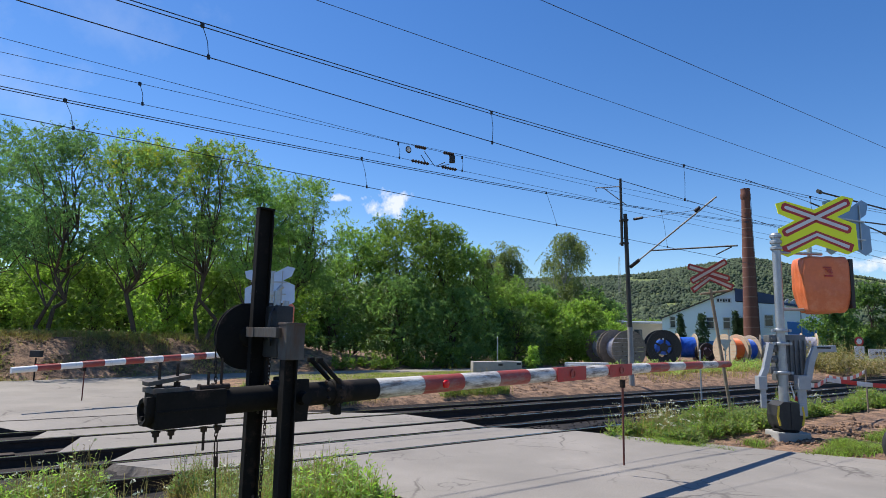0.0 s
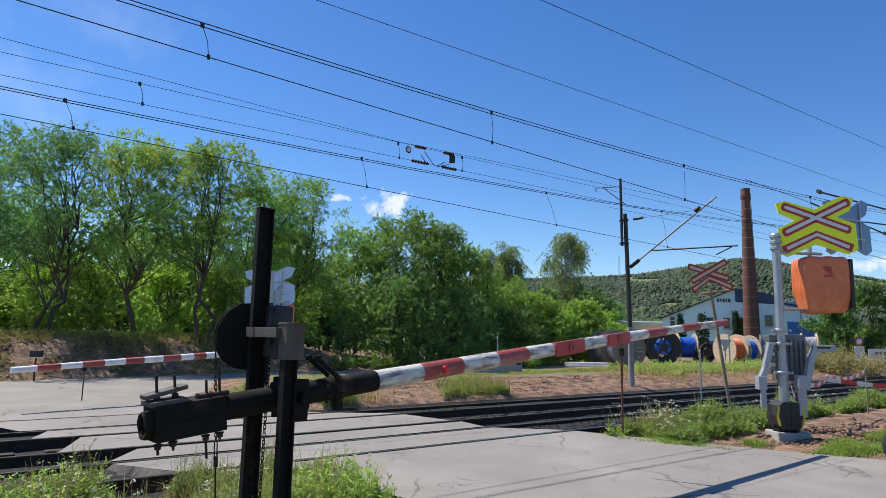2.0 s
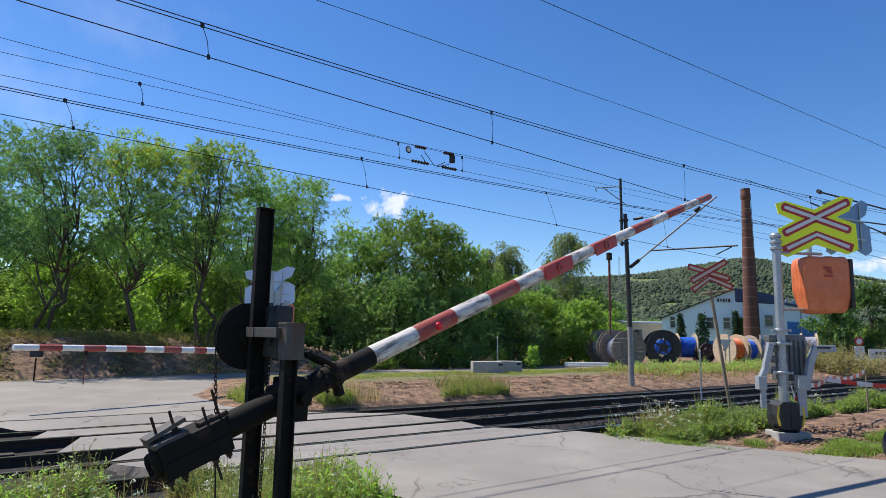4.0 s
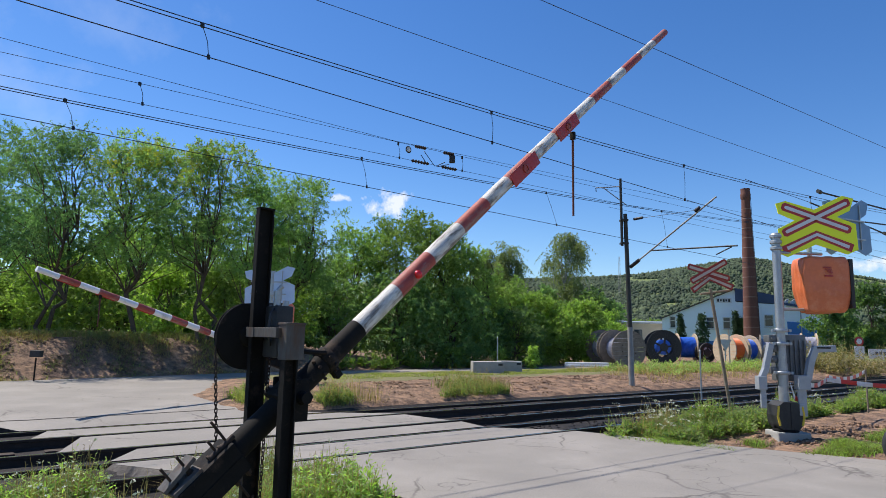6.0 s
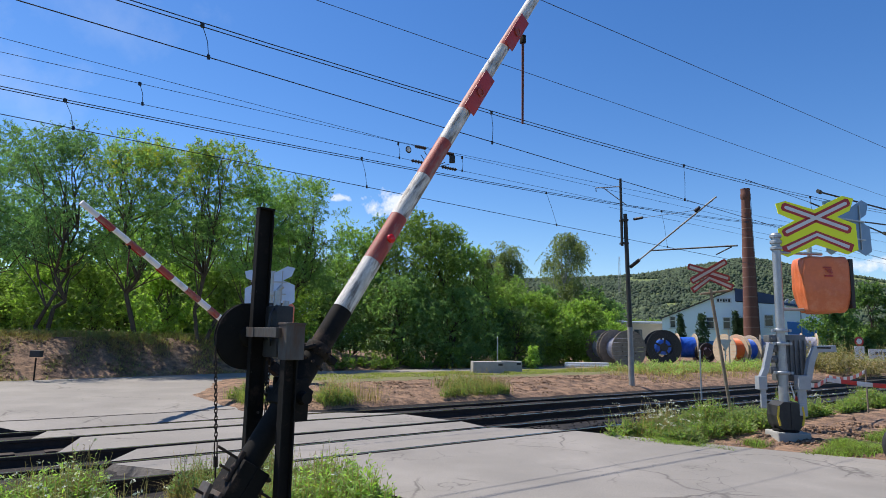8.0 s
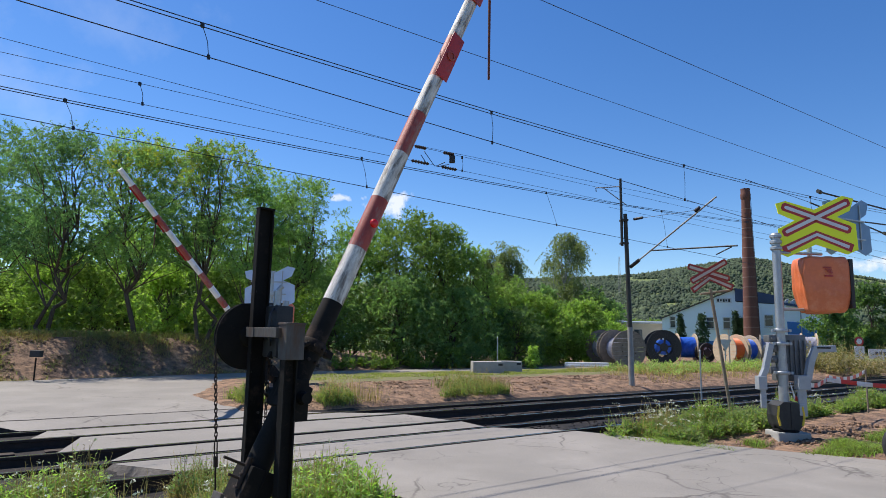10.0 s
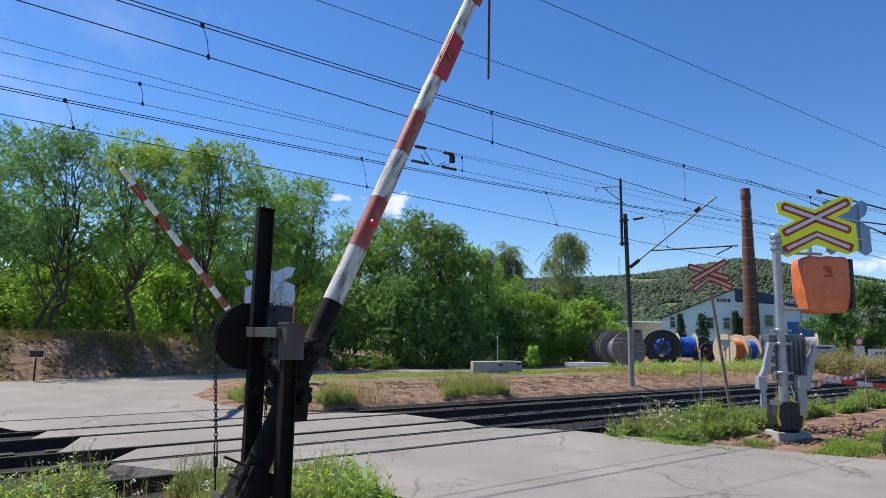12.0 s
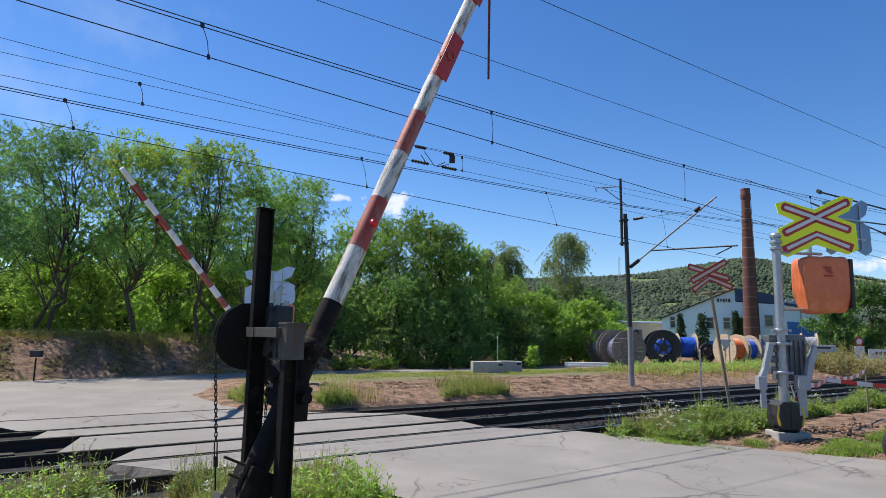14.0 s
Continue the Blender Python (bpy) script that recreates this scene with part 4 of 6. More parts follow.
def build_trees():
    L = "black locust tree with feathery green leaves on the bank"
    for i, (x, y, h, w, m, up) in enumerate(((-20.6, 27.8, 9.0, 8.0, M_LOCUSTHAZE, None), (-16.8, 26.4, 9.3, 7.6, M_LOCUSTHAZE, None), (-13.4, 27.6, 9.0, 6.4, M_LOCUST, M_LOCUSTYEL), (-10.9, 28.2, 9.5, 6.2, M_LOCUST, M_LOCUSTYEL), (-8.8, 29.6, 8.8, 5.6, M_LOCUST, None), (-7.2, 31.4, 8.9, 5.4, M_LOCUST, None))):
        tree(x, y, h + 0.3, w, m, 10 + i, L, low=0.36, count=38000 if i < 2 else 30000, size=0.052, stems=2 if i % 2 else 1, nblob=120, group="trees on the bank", upper=up, spray=0.42, blob=0.62, flat=0.55, wide=0.4, per=16, shell=0.3)
    for i, (x, y, h, w) in enumerate(((-23, 34, 8.4, 7), (-18, 35, 7.6, 7), (-13.2, 35.5, 7.2, 6.5), (-9.4, 36.5, 6.6, 6), (-28, 31, 8.5, 7), (-30, 36, 8, 8), (-24, 37, 7, 8), (-18, 38, 7, 8), (-12, 39, 7, 8), (-21, 34, 4.5, 6), (-15.5, 35, 4.2, 6), (-10, 35, 4.2, 5))):
        tree(x, y, h, w, M_BUSH if i % 2 else M_DARKLEAF, 130 + i, "leafy green tree behind the locusts", low=0.03, count=12000, size=0.09, stems=2, nblob=56, group="trees behind the locusts")
    for i, (x, y, h, w) in enumerate(((-22.5, 30.5, 3.4, 4.2), (-19.0, 30.0, 3.2, 4), (-16.2, 29.2, 3.6, 4), (-13.2, 29.6, 3.4, 4), (-10.6, 30.4, 3.6, 3.8), (-8.2, 32.2, 3.4, 3.6))):
        tree(x, y, h, w, M_BRIGHTLEAF if i % 2 else M_BUSH, 150 + i, "sunlit green shrub behind the locust trunks", "shrub", low=0.06, count=7000, size=0.08, stems=3, nblob=36, group="shrubs on the bank", category="shrub")
    for i, (x, y, h, w, m, c) in enumerate(((-2.4, 38, 9.3, 7.6, M_BUSH, 60000), (-0.1, 38.8, 8.9, 6.2, M_BUSH, 44000), (-5.2, 37, 8.2, 4.8, M_BUSH, 26000), (1.9, 39.6, 7.6, 5.2, M_BUSH, 30000), (4.0, 40.5, 5.8, 4.4, M_BUSH, 18000), (-6.9, 36.5, 5.6, 4.2, M_DARKLEAF, 16000), (0.8, 36.4, 4.8, 5.4, M_DARKLEAF, 22000), (-2.6, 35.4, 5.2, 5.6, M_DARKLEAF, 22000), (4.6, 38.5, 3.8, 4.2, M_DARKLEAF, 14000), (-6.0, 34.5, 4.4, 4.4, M_DARKLEAF, 16000))):
        tree(x, y, h, w, m, 40 + i, "dense leafy deciduous tree beside the road", low=0.05, count=c, size=0.056, stems=3, nblob=120, group="trees beside the road", spray=0.3, blob=0.72, flat=0.8, shell=0.45, rim=0.35)
    for i, (x, y, h, w) in enumerate(((6.2, 42, 4.7, 4.4), (9.8, 44, 4.4, 4.0), (8.2, 43, 3.4, 4), (12.2, 47, 3.8, 3.6))):
        tree(x, y, h, w, M_BRIGHTLEAF, 60 + i, "bright green bushy young tree", low=0.08, count=18000, size=0.085, stems=3, nblob=60, group="bright young trees", blob=0.85, shell=0.4, rim=0.3)
    for i, (x, y, h, w) in enumerate(((-2.5, 34.0, 1.3, 0.9), (-1.6, 34.4, 0.8, 1.0), (0.5, 34.4, 1.35, 1.3), (3.2, 34.6, 1.2, 0.8), (5.2, 35.2, 1.4, 1.0))):
        tree(x, y, h, w, M_BRIGHTLEAF, 160 + i, "bright green sapling beside the side road", "sapling", low=0.12, count=1500, size=0.06, stems=3, nblob=24, group="saplings", category="sapling", spray=0.25)
    for i, (x, y, h, w) in enumerate(((12.0, 60, 13.2, 5.2), (6.6, 62, 12.2, 4.4), (4.5, 63, 11.6, 3.4))):
        tree(x, y, h, w, M_BIRCHLEAF, 70 + i, "tall birch with drooping grey-green foliage", low=0.14, count=26000, size=0.10, bark=M_BIRCHBARK, droop=2.6, group="birches", z=-0.2, spray=1.5, nblob=90, per=22, wide=0.4, blob=0.7)
    for i, (x, y, h, w) in enumerate(((9.5, 58, 6.6, 6), (14.0, 57, 6.4, 5), (3, 56, 6, 6), (16.5, 66, 6.0, 5), (21, 80, 6.5, 6))):
        tree(x, y, h, w, M_DARKLEAF, 80 + i, "dark green roundish tree behind the yard", low=0.06, count=9000, size=0.14, stems=2, nblob=40, group="trees behind the yard", z=0.2)
    for i, (x, y, h, w) in enumerate(((36.5, 58, 6.4, 4.5), (39.8, 58, 7.2, 5), (43, 56, 7.0, 5.5), (47, 60, 6.5, 6))):
        tree(x, y, h, w, M_DARKLEAF, 90 + i, "dark green tree beside the factory", low=0.05, count=9000, size=0.13, stems=2, nblob=40, group="trees beside the factory", z=0.5)


build_trees()


def conifer(x, y, z, h, w, seed):
    rng = np.random.default_rng(seed)
    t = thing("conifer", Matrix.Translation((x, y, z)), "slim dark green conifer before the factory wall", "tree", "conifers")
    bm = B()
    cyl(bm, (0, 0, -0.2), (0, 0, h * 0.9), 0.1, 0.02, 8)
    part("trunk", bm, M_BARK, t)
    blobs = []
    for k in range(26):
        f = k / 26
        for a in range(3):
            g = rng.uniform(0, 6.28)
            rr = w / 2 * (1 - f) ** 0.8 * 0.6
            blobs.append((rr * math.cos(g), rr * math.sin(g), 0.15 + f * h * 0.95, 0.16 * w, 0.16 * w, 0.12 * w))
    v, f = leaf_cloud(rng, blobs, 5000, 0.08, 0.3, spray=0.3)
    raw("needles", v, f, M_CONIFER, t)


for args in ((26.4, 69, 0.9, 3.7, 1.2, 1), (28.4, 68, 0.8, 3.9, 2.0, 2), (33.0, 70, 1.0, 4.2, 1.0, 3), (33.9, 70.5, 1.0, 3.4, 1.0, 4)):
    conifer(*args)


# ---- far things ----
def build_chimney():
    c = thing("factory_chimney", Matrix.Translation((33.75, 68, 0.7)), "tall tapered red brick factory chimney with pale bands", "chimney")
    k = 0.68
    bm = B()
    lathe(bm, [(r * k * 0.78, z * k) for r, z in ((1.62, 0), (1.55, 3), (0.86, 24.5), (0.86, 24.7), (1.0, 24.9), (1.0, 25.6), (0.92, 25.8), (0.92, 26.5), (0.7, 26.5), (0.7, 25.0))], None, 32)
    part("shaft", bm, M_BRICK, c)
    for m in range(14):
        z = 2.2 + m * 1.6
        bm = B()
        r = 1.57 - 0.71 * (z - 2.2) / 22
        lathe(bm, [(a * k * 0.78, b * k) for a, b in ((r - 0.05, z), (r + 0.025, z + 0.01), (r + 0.02, z + 0.10), (r - 0.05, z + 0.11))], None, 32)
        part("band", bm, M_BANDS, c, "pale clamping band")
    bm = B()
    tube(bm, [(0.56, -0.78, 0), (0.33, -0.46, 17)], 0.025, 6)
    part("lightning_conductor", bm, M_WIRE, c)


M_BANDS = mat("pale_band", (0.34, 0.24, 0.20), 0.9, 0, (0.24, 0.15, 0.12), 2, 12, 0.2)
build_chimney()


M_BEIGE = mat("beige_render", (0.62, 0.52, 0.42), 0.9, 0, (0.52, 0.43, 0.34), 0.6, 6, 0.2)


def build_factory():
    y = 75.0
    f = thing("factory_building", Matrix.Translation((26.5, y, 0)) @ Matrix.Rotation(radians(-25), 4, "Z"), "white factory hall with blue cladding and a dark roof", "building")
    up = Matrix.Rotation(radians(90), 4, "X")

    def fit(a, b):
        """Plan x to length along the turned front, and height."""
        return (a - 26.5) * 0.85, 1.75 + (b - 1.75) * (1 - 0.1 * (a - 26.5) / 21.2)

    def slabx(name, out, y0, y1, m, label="", parent=f):
        bm = B()
        prism(bm, [fit(a, b) for a, b in out], -y1, -y0, up)
        return part(name, bm, m, parent, label, smooth=False)

    slabx("wall", [(26.5, 0), (42.0, 0), (42.0, 6.25), (36.1, 6.5), (35.9, 7.95), (26.5, 4.3)], 0, 16, M_WALLWHITE)
    slabx("side_wall", [(42.0, 0), (47.7, 0), (47.7, 5.3), (42.0, 6.2)], 0.15, 16, M_WALLWHITE)
    slabx("cladding_band", [(42.0, 2.35), (47.72, 2.35), (47.72, 4.0), (42.0, 4.25)], 0.05, 0.15, M_WALLBLUE, "bright blue cladding band")
    slabx("plinth", [(26.6, 0), (38.8, 0), (38.8, 1.75), (26.6, 1.75)], -0.08, 0.0, M_WALLBLUE, "blue plinth")
    slabx("verge", [(26.2, 4.22), (35.95, 8.0), (35.95, 8.12), (26.2, 4.34)], -0.3, 16, M_GREYIRON, "grey roof verge")
    slabx("roof", [(35.95, 6.6), (42.0, 6.3), (41.0, 7.35), (38.5, 7.75), (35.95, 8.15)], -0.1, 15, M_ROOF)
    slabx("lower_roof", [(41.9, 6.22), (48.0, 5.25), (48.0, 5.45), (41.9, 6.5)], -0.2, 16, M_ROOF)
    slabx("sign_board", [(33.6, 6.35), (35.5, 6.35), (35.5, 6.95), (33.6, 6.95)], -0.12, 0.0, M_SIGNWHITE, "white company sign board")
    for k in range(5):
        bm = B()
        q = fit(33.85 + k * 0.34, 6.63)
        box(bm, (q[0], -0.125, q[1]), (0.2, 0.01, 0.24 if k % 2 else 0.34))
        part("sign_bar", bm, M_BLACK, f, smooth=False)
    for x, w in ((27.9, 0.6), (32.75, 0.8), (34.8, 0.75), (36.2, 0.75), (39.9, 0.85), (46.6, 0.5)):
        zc = 3.9 if x < 39 else 4.3
        win = new("window")
        win.parent = f
        q = fit(x, zc)
        win.matrix_basis = Matrix.Translation((q[0], 0.15 if x > 42 else 0, q[1]))
        bm = B()
        for sx in (-1, 1):
            box(bm, (sx * w / 2, -0.03, 0), (0.10, 0.1, 1.3), bevel=0.01)
        for sz in (-1, 1):
            box(bm, (0, -0.03, sz * 0.65), (w + 0.1, 0.1, 0.10), bevel=0.01)
        box(bm, (0, -0.03, 0.2), (w, 0.08, 0.06))
        part("window_frame", bm, M_FRAME, win, smooth=False)
        bm = B()
        box(bm, (0, -0.012, 0), (w - 0.1, 0.02, 1.2))
        part("pane", bm, M_PANE, win, smooth=False)
        bm = B()
        box(bm, (0, -0.1, -0.74), (w + 0.2, 0.2, 0.06))
        part("sill", bm, M_FRAME, win, smooth=False)
    for x in (43.6, 45.0):
        bm = B()
        q = fit(x, 5.6)
        cyl(bm, (q[0], -0.02, 0.5), (q[0], -0.02, q[1]), 0.06, seg=8)
        part("downpipe", bm, M_GALV, f)
    for x in (43.2, 44.0, 44.6):
        bm = B()
        q = fit(x - 1.2, 6.55)
        box(bm, (q[0], 0.6, q[1]), (0.45, 0.5, 0.4), bevel=0.05)
        cyl(bm, (q[0], 0.6, q[1] + 0.1), (q[0] + 0.2, 0.4, q[1] + 0.35), 0.14, seg=10)
        part("roof_vent", bm, M_GALV, f)
    # low sheds beside it
    sh = thing("shed", Matrix.Translation((25.6, 82, 1.2)), "low beige rendered shed with a pale roof", "building")
    bm = B()
    box(bm, (0, 0, 1.3), (7.5, 5, 2.6))
    part("wall", bm, M_BEIGE, sh, smooth=False)
    bm = B()
    box(bm, (0, 0, 2.8), (8.2, 5.6, 0.18), Matrix.Rotation(radians(3), 4, "X"))
    part("roof", bm, M_GALV, sh, smooth=False)
    for x in (-2.4, -0.6):
        bm = B()
        box(bm, (x, -2.52, 1.2), (1.0, 0.06, 1.2))
        part("window", bm, M_PANE, sh, smooth=False)
    hs = thing("warehouse", Matrix.Translation((-19, 92, 0)), "pale warehouse roof glimpsed between the trees", "building")
    bm = B()
    box(bm, (0, 0, 5.8), (12, 8, 11.6))
    part("wall", bm, M_WALLWHITE, hs, smooth=False)
    bm = B()
    box(bm, (0, 0, 12.2), (12.6, 8.6, 0.7), Matrix.Rotation(radians(4), 4, "Y") @ Matrix.Translation((0, 0, -0.3)))
    part("roof", bm, M_FRAME, hs, smooth=False)


build_factory()


RIDGE_X = (-1.0, 0.0, 0.24, 0.317, 0.363, 0.409, 0.474, 0.511, 0.566, 0.656, 0.711, 0.9, 1.6)
RIDGE_Z = (0.06, 0.09, 0.099, 0.105, 0.113, 0.121, 0.134, 0.135, 0.126, 0.112, 0.104, 0.085, 0.05)


def hill_z(x, y):
    """A slope rising to an uneven ridge 760 m off, falling behind it."""
    top = 760 * float(np.interp(x / y, RIDGE_X, RIDGE_Z))
    rise = smooth(230, 800, y) * (1 - smooth(850, 1500, y))
    return top * rise + 5 * noise.noise((x * 0.01, y * 0.01, 0)) * smooth(250, 400, y) * (1 - smooth(600, 760, y)) - 1


def build_hill():
    xs, ys = np.linspace(-900, 1500, 120), np.linspace(250, 1600, 60)
    verts = [(x, y, hill_z(x, y)) for y in ys for x in xs]
    w = len(xs)
    faces = [(j * w + i, j * w + i + 1, (j + 1) * w + i + 1, (j + 1) * w + i) for j in range(len(ys) - 1) for i in range(w - 1)]
    ob = raw("backdrop_hill", verts, faces, M_MEADOW)
    tagged(ob, "wooded green hill on the horizon", "hill", kind="structure")
    ob.data.polygons.foreach_set("use_smooth", [True] * len(faces))
    # woods: uneven clumps
    bm = B()
    bmesh.ops.create_icosphere(bm, subdivisions=1, radius=1)
    bv = np.array([v.co[:] for v in bm.verts])
    bf = np.array([[v.index for v in f.verts] for f in bm.faces])
    bm.free()
    rng = np.random.default_rng(5)
    V, F, k = [], [], 0
    while k < 38000:
        y = 820 - 570 * rng.random() ** 1.3
        x = y * rng.uniform(0.08, 0.8)
        if noise.noise((x * 0.012, y * 0.012, 7)) < -0.3:
            continue
        r = rng.uniform(0.8, 1.8)
        d = bv * (1 + 0.4 * rng.normal(size=(len(bv), 1))) * np.array([r, r, r * rng.uniform(0.9, 1.5)])
        V.append(d + np.array([x, y, hill_z(x, y) + r * 0.5]))
        F.append(bf + k * len(bv))
        k += 1
    woods = raw("far_woods", np.concatenate(V), np.concatenate(F), M_FOREST)
    tagged(woods, "dense green woods covering the far hill", "woods", kind="stuff")
    # woods in the valley before the hill, leaf by leaf
    blobs = []
    while len(blobs) < 900:
        y = rng.uniform(112, 240)
        x = y * rng.uniform(0.1, 0.8)
        if noise.noise((x * 0.03, y * 0.03, 2)) < -0.1:
            continue
        r = rng.uniform(1.2, 2.4)
        for m in range(5):
            blobs.append((x + rng.normal() * r * 0.7, y + rng.normal() * r * 0.7, 1.0 + r * rng.uniform(0.4, 1.9) + 0.02 * (y - 112), r * 0.7, r * 0.7, r * 0.6))
    v, f = leaf_cloud(rng, blobs, 60000, 0.3, 0.0, spray=0.8)
    tagged(raw("valley_woods", v, f, M_BUSH), "leafy green woods in the valley before the hill", "woods", kind="stuff")
    tw = thing("radio_mast", Matrix.Translation((143, 500, 30)), "thin grey lattice mast on the ridge", "mast")
    bm = B()
    for dx, dy in ((-0.6, -0.6), (0.6, -0.6), (0, 0.6)):
        cyl(bm, (dx * 2, dy * 2, 0), (dx * 0.4, dy * 0.4, 38), 0.14, 0.1, 6)
    for z in range(2, 38, 3):
        cyl(bm, (-1.1, -1.1, z), (1.0, -1.0, z + 3), 0.07, seg=5)
    part("lattice", bm, M_MASTGREY, tw)


build_hill()


# ---- cable yard ----
def reel(x, y, dia, width, yaw, flange, cable, label, spoked=False, fill=0.72, z=None):
    z = ground_z(x, y) + 0.03 if z is None else z
    r = dia / 2
    t = thing("cable_reel", Matrix.Translation((x, y, z + r)) @ Matrix.Rotation(radians(yaw), 4, "Z") @ Matrix.Rotation(radians(90), 4, "Y"), label, "cable reel", "cable reels")
    for sgn in (-1, 1):
        bm = B()
        if spoked:
            tz = sgn * width / 2
            lathe(bm, [(r * 0.56, tz - 0.03), (r, tz - 0.04), (r, tz + 0.04), (r * 0.56, tz + 0.03), (r * 0.56, tz - 0.03)], None, 40)
            for k in range(40):
                a = k * math.pi / 20
                box(bm, (r * 0.82, 0, tz + sgn * 0.05), (r * 0.32, 0.05, 0.05), Matrix.Rotation(a, 4, "Z"))
            for k in range(5):
                box(bm, (r * 0.33, 0, tz), (r * 0.62, 0.13, 0.06), Matrix.Rotation(k * 1.2566 + 0.5, 4, "Z"))
            cyl(bm, (0, 0, tz - 0.05), (0, 0, tz + 0.05), 0.3, seg=16)
            part("flange", bm, flange, t)
        else:
            k = 9
            for i in range(k):
                a, b = -r + 2 * r * i / k + 0.006, -r + 2 * r * (i + 1) / k - 0.006
                ya, yb = math.sqrt(max(0, r * r - a * a)), math.sqrt(max(0, r * r - b * b))
                m = (a + b) / 2
                ym = math.sqrt(r * r - m * m)
                out = [(a, -ya), (m, -ym), (b, -yb), (b, yb), (m, ym), (a, ya)]
                out = [q for j, q in enumerate(out) if j == 0 or (q[0] - out[j - 1][0]) ** 2 + (q[1] - out[j - 1][1]) ** 2 > 1e-6]
                prism(bm, out, sgn * width / 2 - 0.035, sgn * width / 2 + 0.035)
            fl = part("flange", bm, flange, t, smooth=False)
            bm = B()
            for j in range(8):
                aa = j * math.pi / 4 + 0.3
                cyl(bm, (r * 0.42 * math.cos(aa), r * 0.42 * math.sin(aa), sgn * (width / 2 + 0.03)), (r * 0.42 * math.cos(aa), r * 0.42 * math.sin(aa), sgn * (width / 2 + 0.06)), 0.03, seg=8)
            cyl(bm, (0, 0, sgn * (width / 2 + 0.03)), (0, 0, sgn * (width / 2 + 0.05)), 0.09, seg=16)
            part("bolts", bm, M_BLACKIRON, fl)
    bm = B()
    rows = int(width / 0.09)
    prof = []
    for i in range(rows):
        c = -width / 2 + 0.04 + (width - 0.08) * (i + 0.5) / rows
        h = (width - 0.08) / rows / 2
        prof += [(r * fill - 0.02, c - h * 0.9), (r * fill + 0.02, c - h * 0.3), (r * fill + 0.02, c + h * 0.3), (r * fill - 0.02, c + h * 0.9)]
    lathe(bm, prof, None, 36)
    part("cable_winding", bm, cable, t)


def build_yard():
    grey = "large grey weathered wooden reel wound with grey cable"
    reel(11.6, 40.2, 2.4, 1.6, -76, M_REELWOOD, M_CABLEGREY, grey, fill=0.58)
    reel(11.13, 42.05, 2.4, 1.6, -76, M_REELWOOD, M_CABLEGREY, grey, fill=0.58)
    reel(16.2, 46.0, 2.5, 0.9, -93, M_BLACK, M_CABLEBLUE, "black spoked reel with blue cable inside", True, 0.42)
    reel(19.5, 50, 2.2, 1.35, -7, M_REELNEW, M_CABLEBLUE, "pale wooden reel wound with bright blue duct", fill=0.72)
    reel(20.6, 49, 1.5, 0.5, -75, M_BLACK, M_CABLEGREY, "small dark spoked reel standing in the weeds", True, 0.5)
    reel(21.4, 46.4, 2.25, 1.15, 20, M_REELNEW, M_CABLEORANGE, "pale wooden reel wound with orange duct", fill=0.72)
    reel(22.7, 46.95, 2.2, 1.0, 20, M_REELNEW, M_CABLEBLUE, "pale wooden reel wound with blue duct", fill=0.72)
    reel(25.8, 49.5, 2.2, 1.1, -24, M_REELWOOD, M_CABLEGREY, "weathered wooden reel behind the others", fill=0.7)
    reel(30.5, 52.0, 2.1, 1.1, -24, M_REELNEW, M_CABLEGREY, "weathered wooden reel behind the others", fill=0.7)
    for x, y, w, rz in ((1.95, 26.4, 1.3, 8), (3.0, 27.4, 0.95, 8)):
        b = thing("concrete_block", Matrix.Translation((x, y, ground_z(x, y) - 0.02)) @ Matrix.Rotation(radians(rz), 4, "Z"), "pale grey concrete block lying on the grass", "concrete block", "concrete blocks")
        bm = B()
        box(bm, (0, 0, 0.24), (w, 0.6, 0.5), bevel=0.02)
        part("body", bm, M_CONCRETE, b, smooth=False)
        # shade inside the lifting recesses, drawn as raised black boxes
        for dx in (-0.25, 0.05):
            bm = B()
            box(bm, (w / 2 - 0.12 + dx * 0.3, -0.29, 0.38), (0.09, 0.05, 0.09), bevel=0.01)
            part("lifting_recess_shade", bm, M_BLACK, b, smooth=False)
    bm = B()
    for k, dy in enumerate((0, 0.16, 0.08)):
        cyl(bm, (7.4, 37.4 + dy, 0.13 + (0.13 if k == 2 else 0)), (10.1, 37.9 + dy, 0.13 + (0.13 if k == 2 else 0)), 0.075, seg=12)
    tagged(part("plastic_pipes", bm, M_SIGNWHITE), "bundle of white plastic pipes lying on the grass", "pipes")

    def stake(x, y, z0, z1, r, m, label):
        bm = B()
        cyl(bm, (x, y, z0), (x, y, z1), r, r * 0.9, 10)
        cyl(bm, (x, y, z1), (x, y, z1 + 0.02), r * 1.3, r * 0.8, 10)
        return tagged(part("marker_post", bm, m), label, "post", "marker posts")

    stake(2.9, 32.2, 0.0, 1.72, 0.03, M_GALV, "thin grey steel marker post beside the road")
    stake(8.2, 19.9, -0.3, 1.45, 0.025, M_GALV, "thin grey steel marker post beside the rails")
    stake(20.2, 44.0, 0.0, 2.6, 0.05, M_MASTGREY, "slim blue-grey post among the reels")
    sg = stake(19.0, 42.0, 0.0, 1.9, 0.04, M_GALV, "slim post with a triangular sign seen from behind")
    bm = B()
    prism(bm, [(-0.42, 0.32), (0.42, 0.32), (0, -0.45)], -0.01, 0.01, Matrix.Translation((19.0, 41.92, 1.55)) @ Matrix.Rotation(radians(90), 4, "X"))
    part("sign_plate", bm, M_GALV, sg, "grey back of a give way plate", smooth=False)
    rp = stake(30.6, 46, 0.3, 1.5, 0.04, M_GALV, "post with a round red and white sign")
    bm = B()
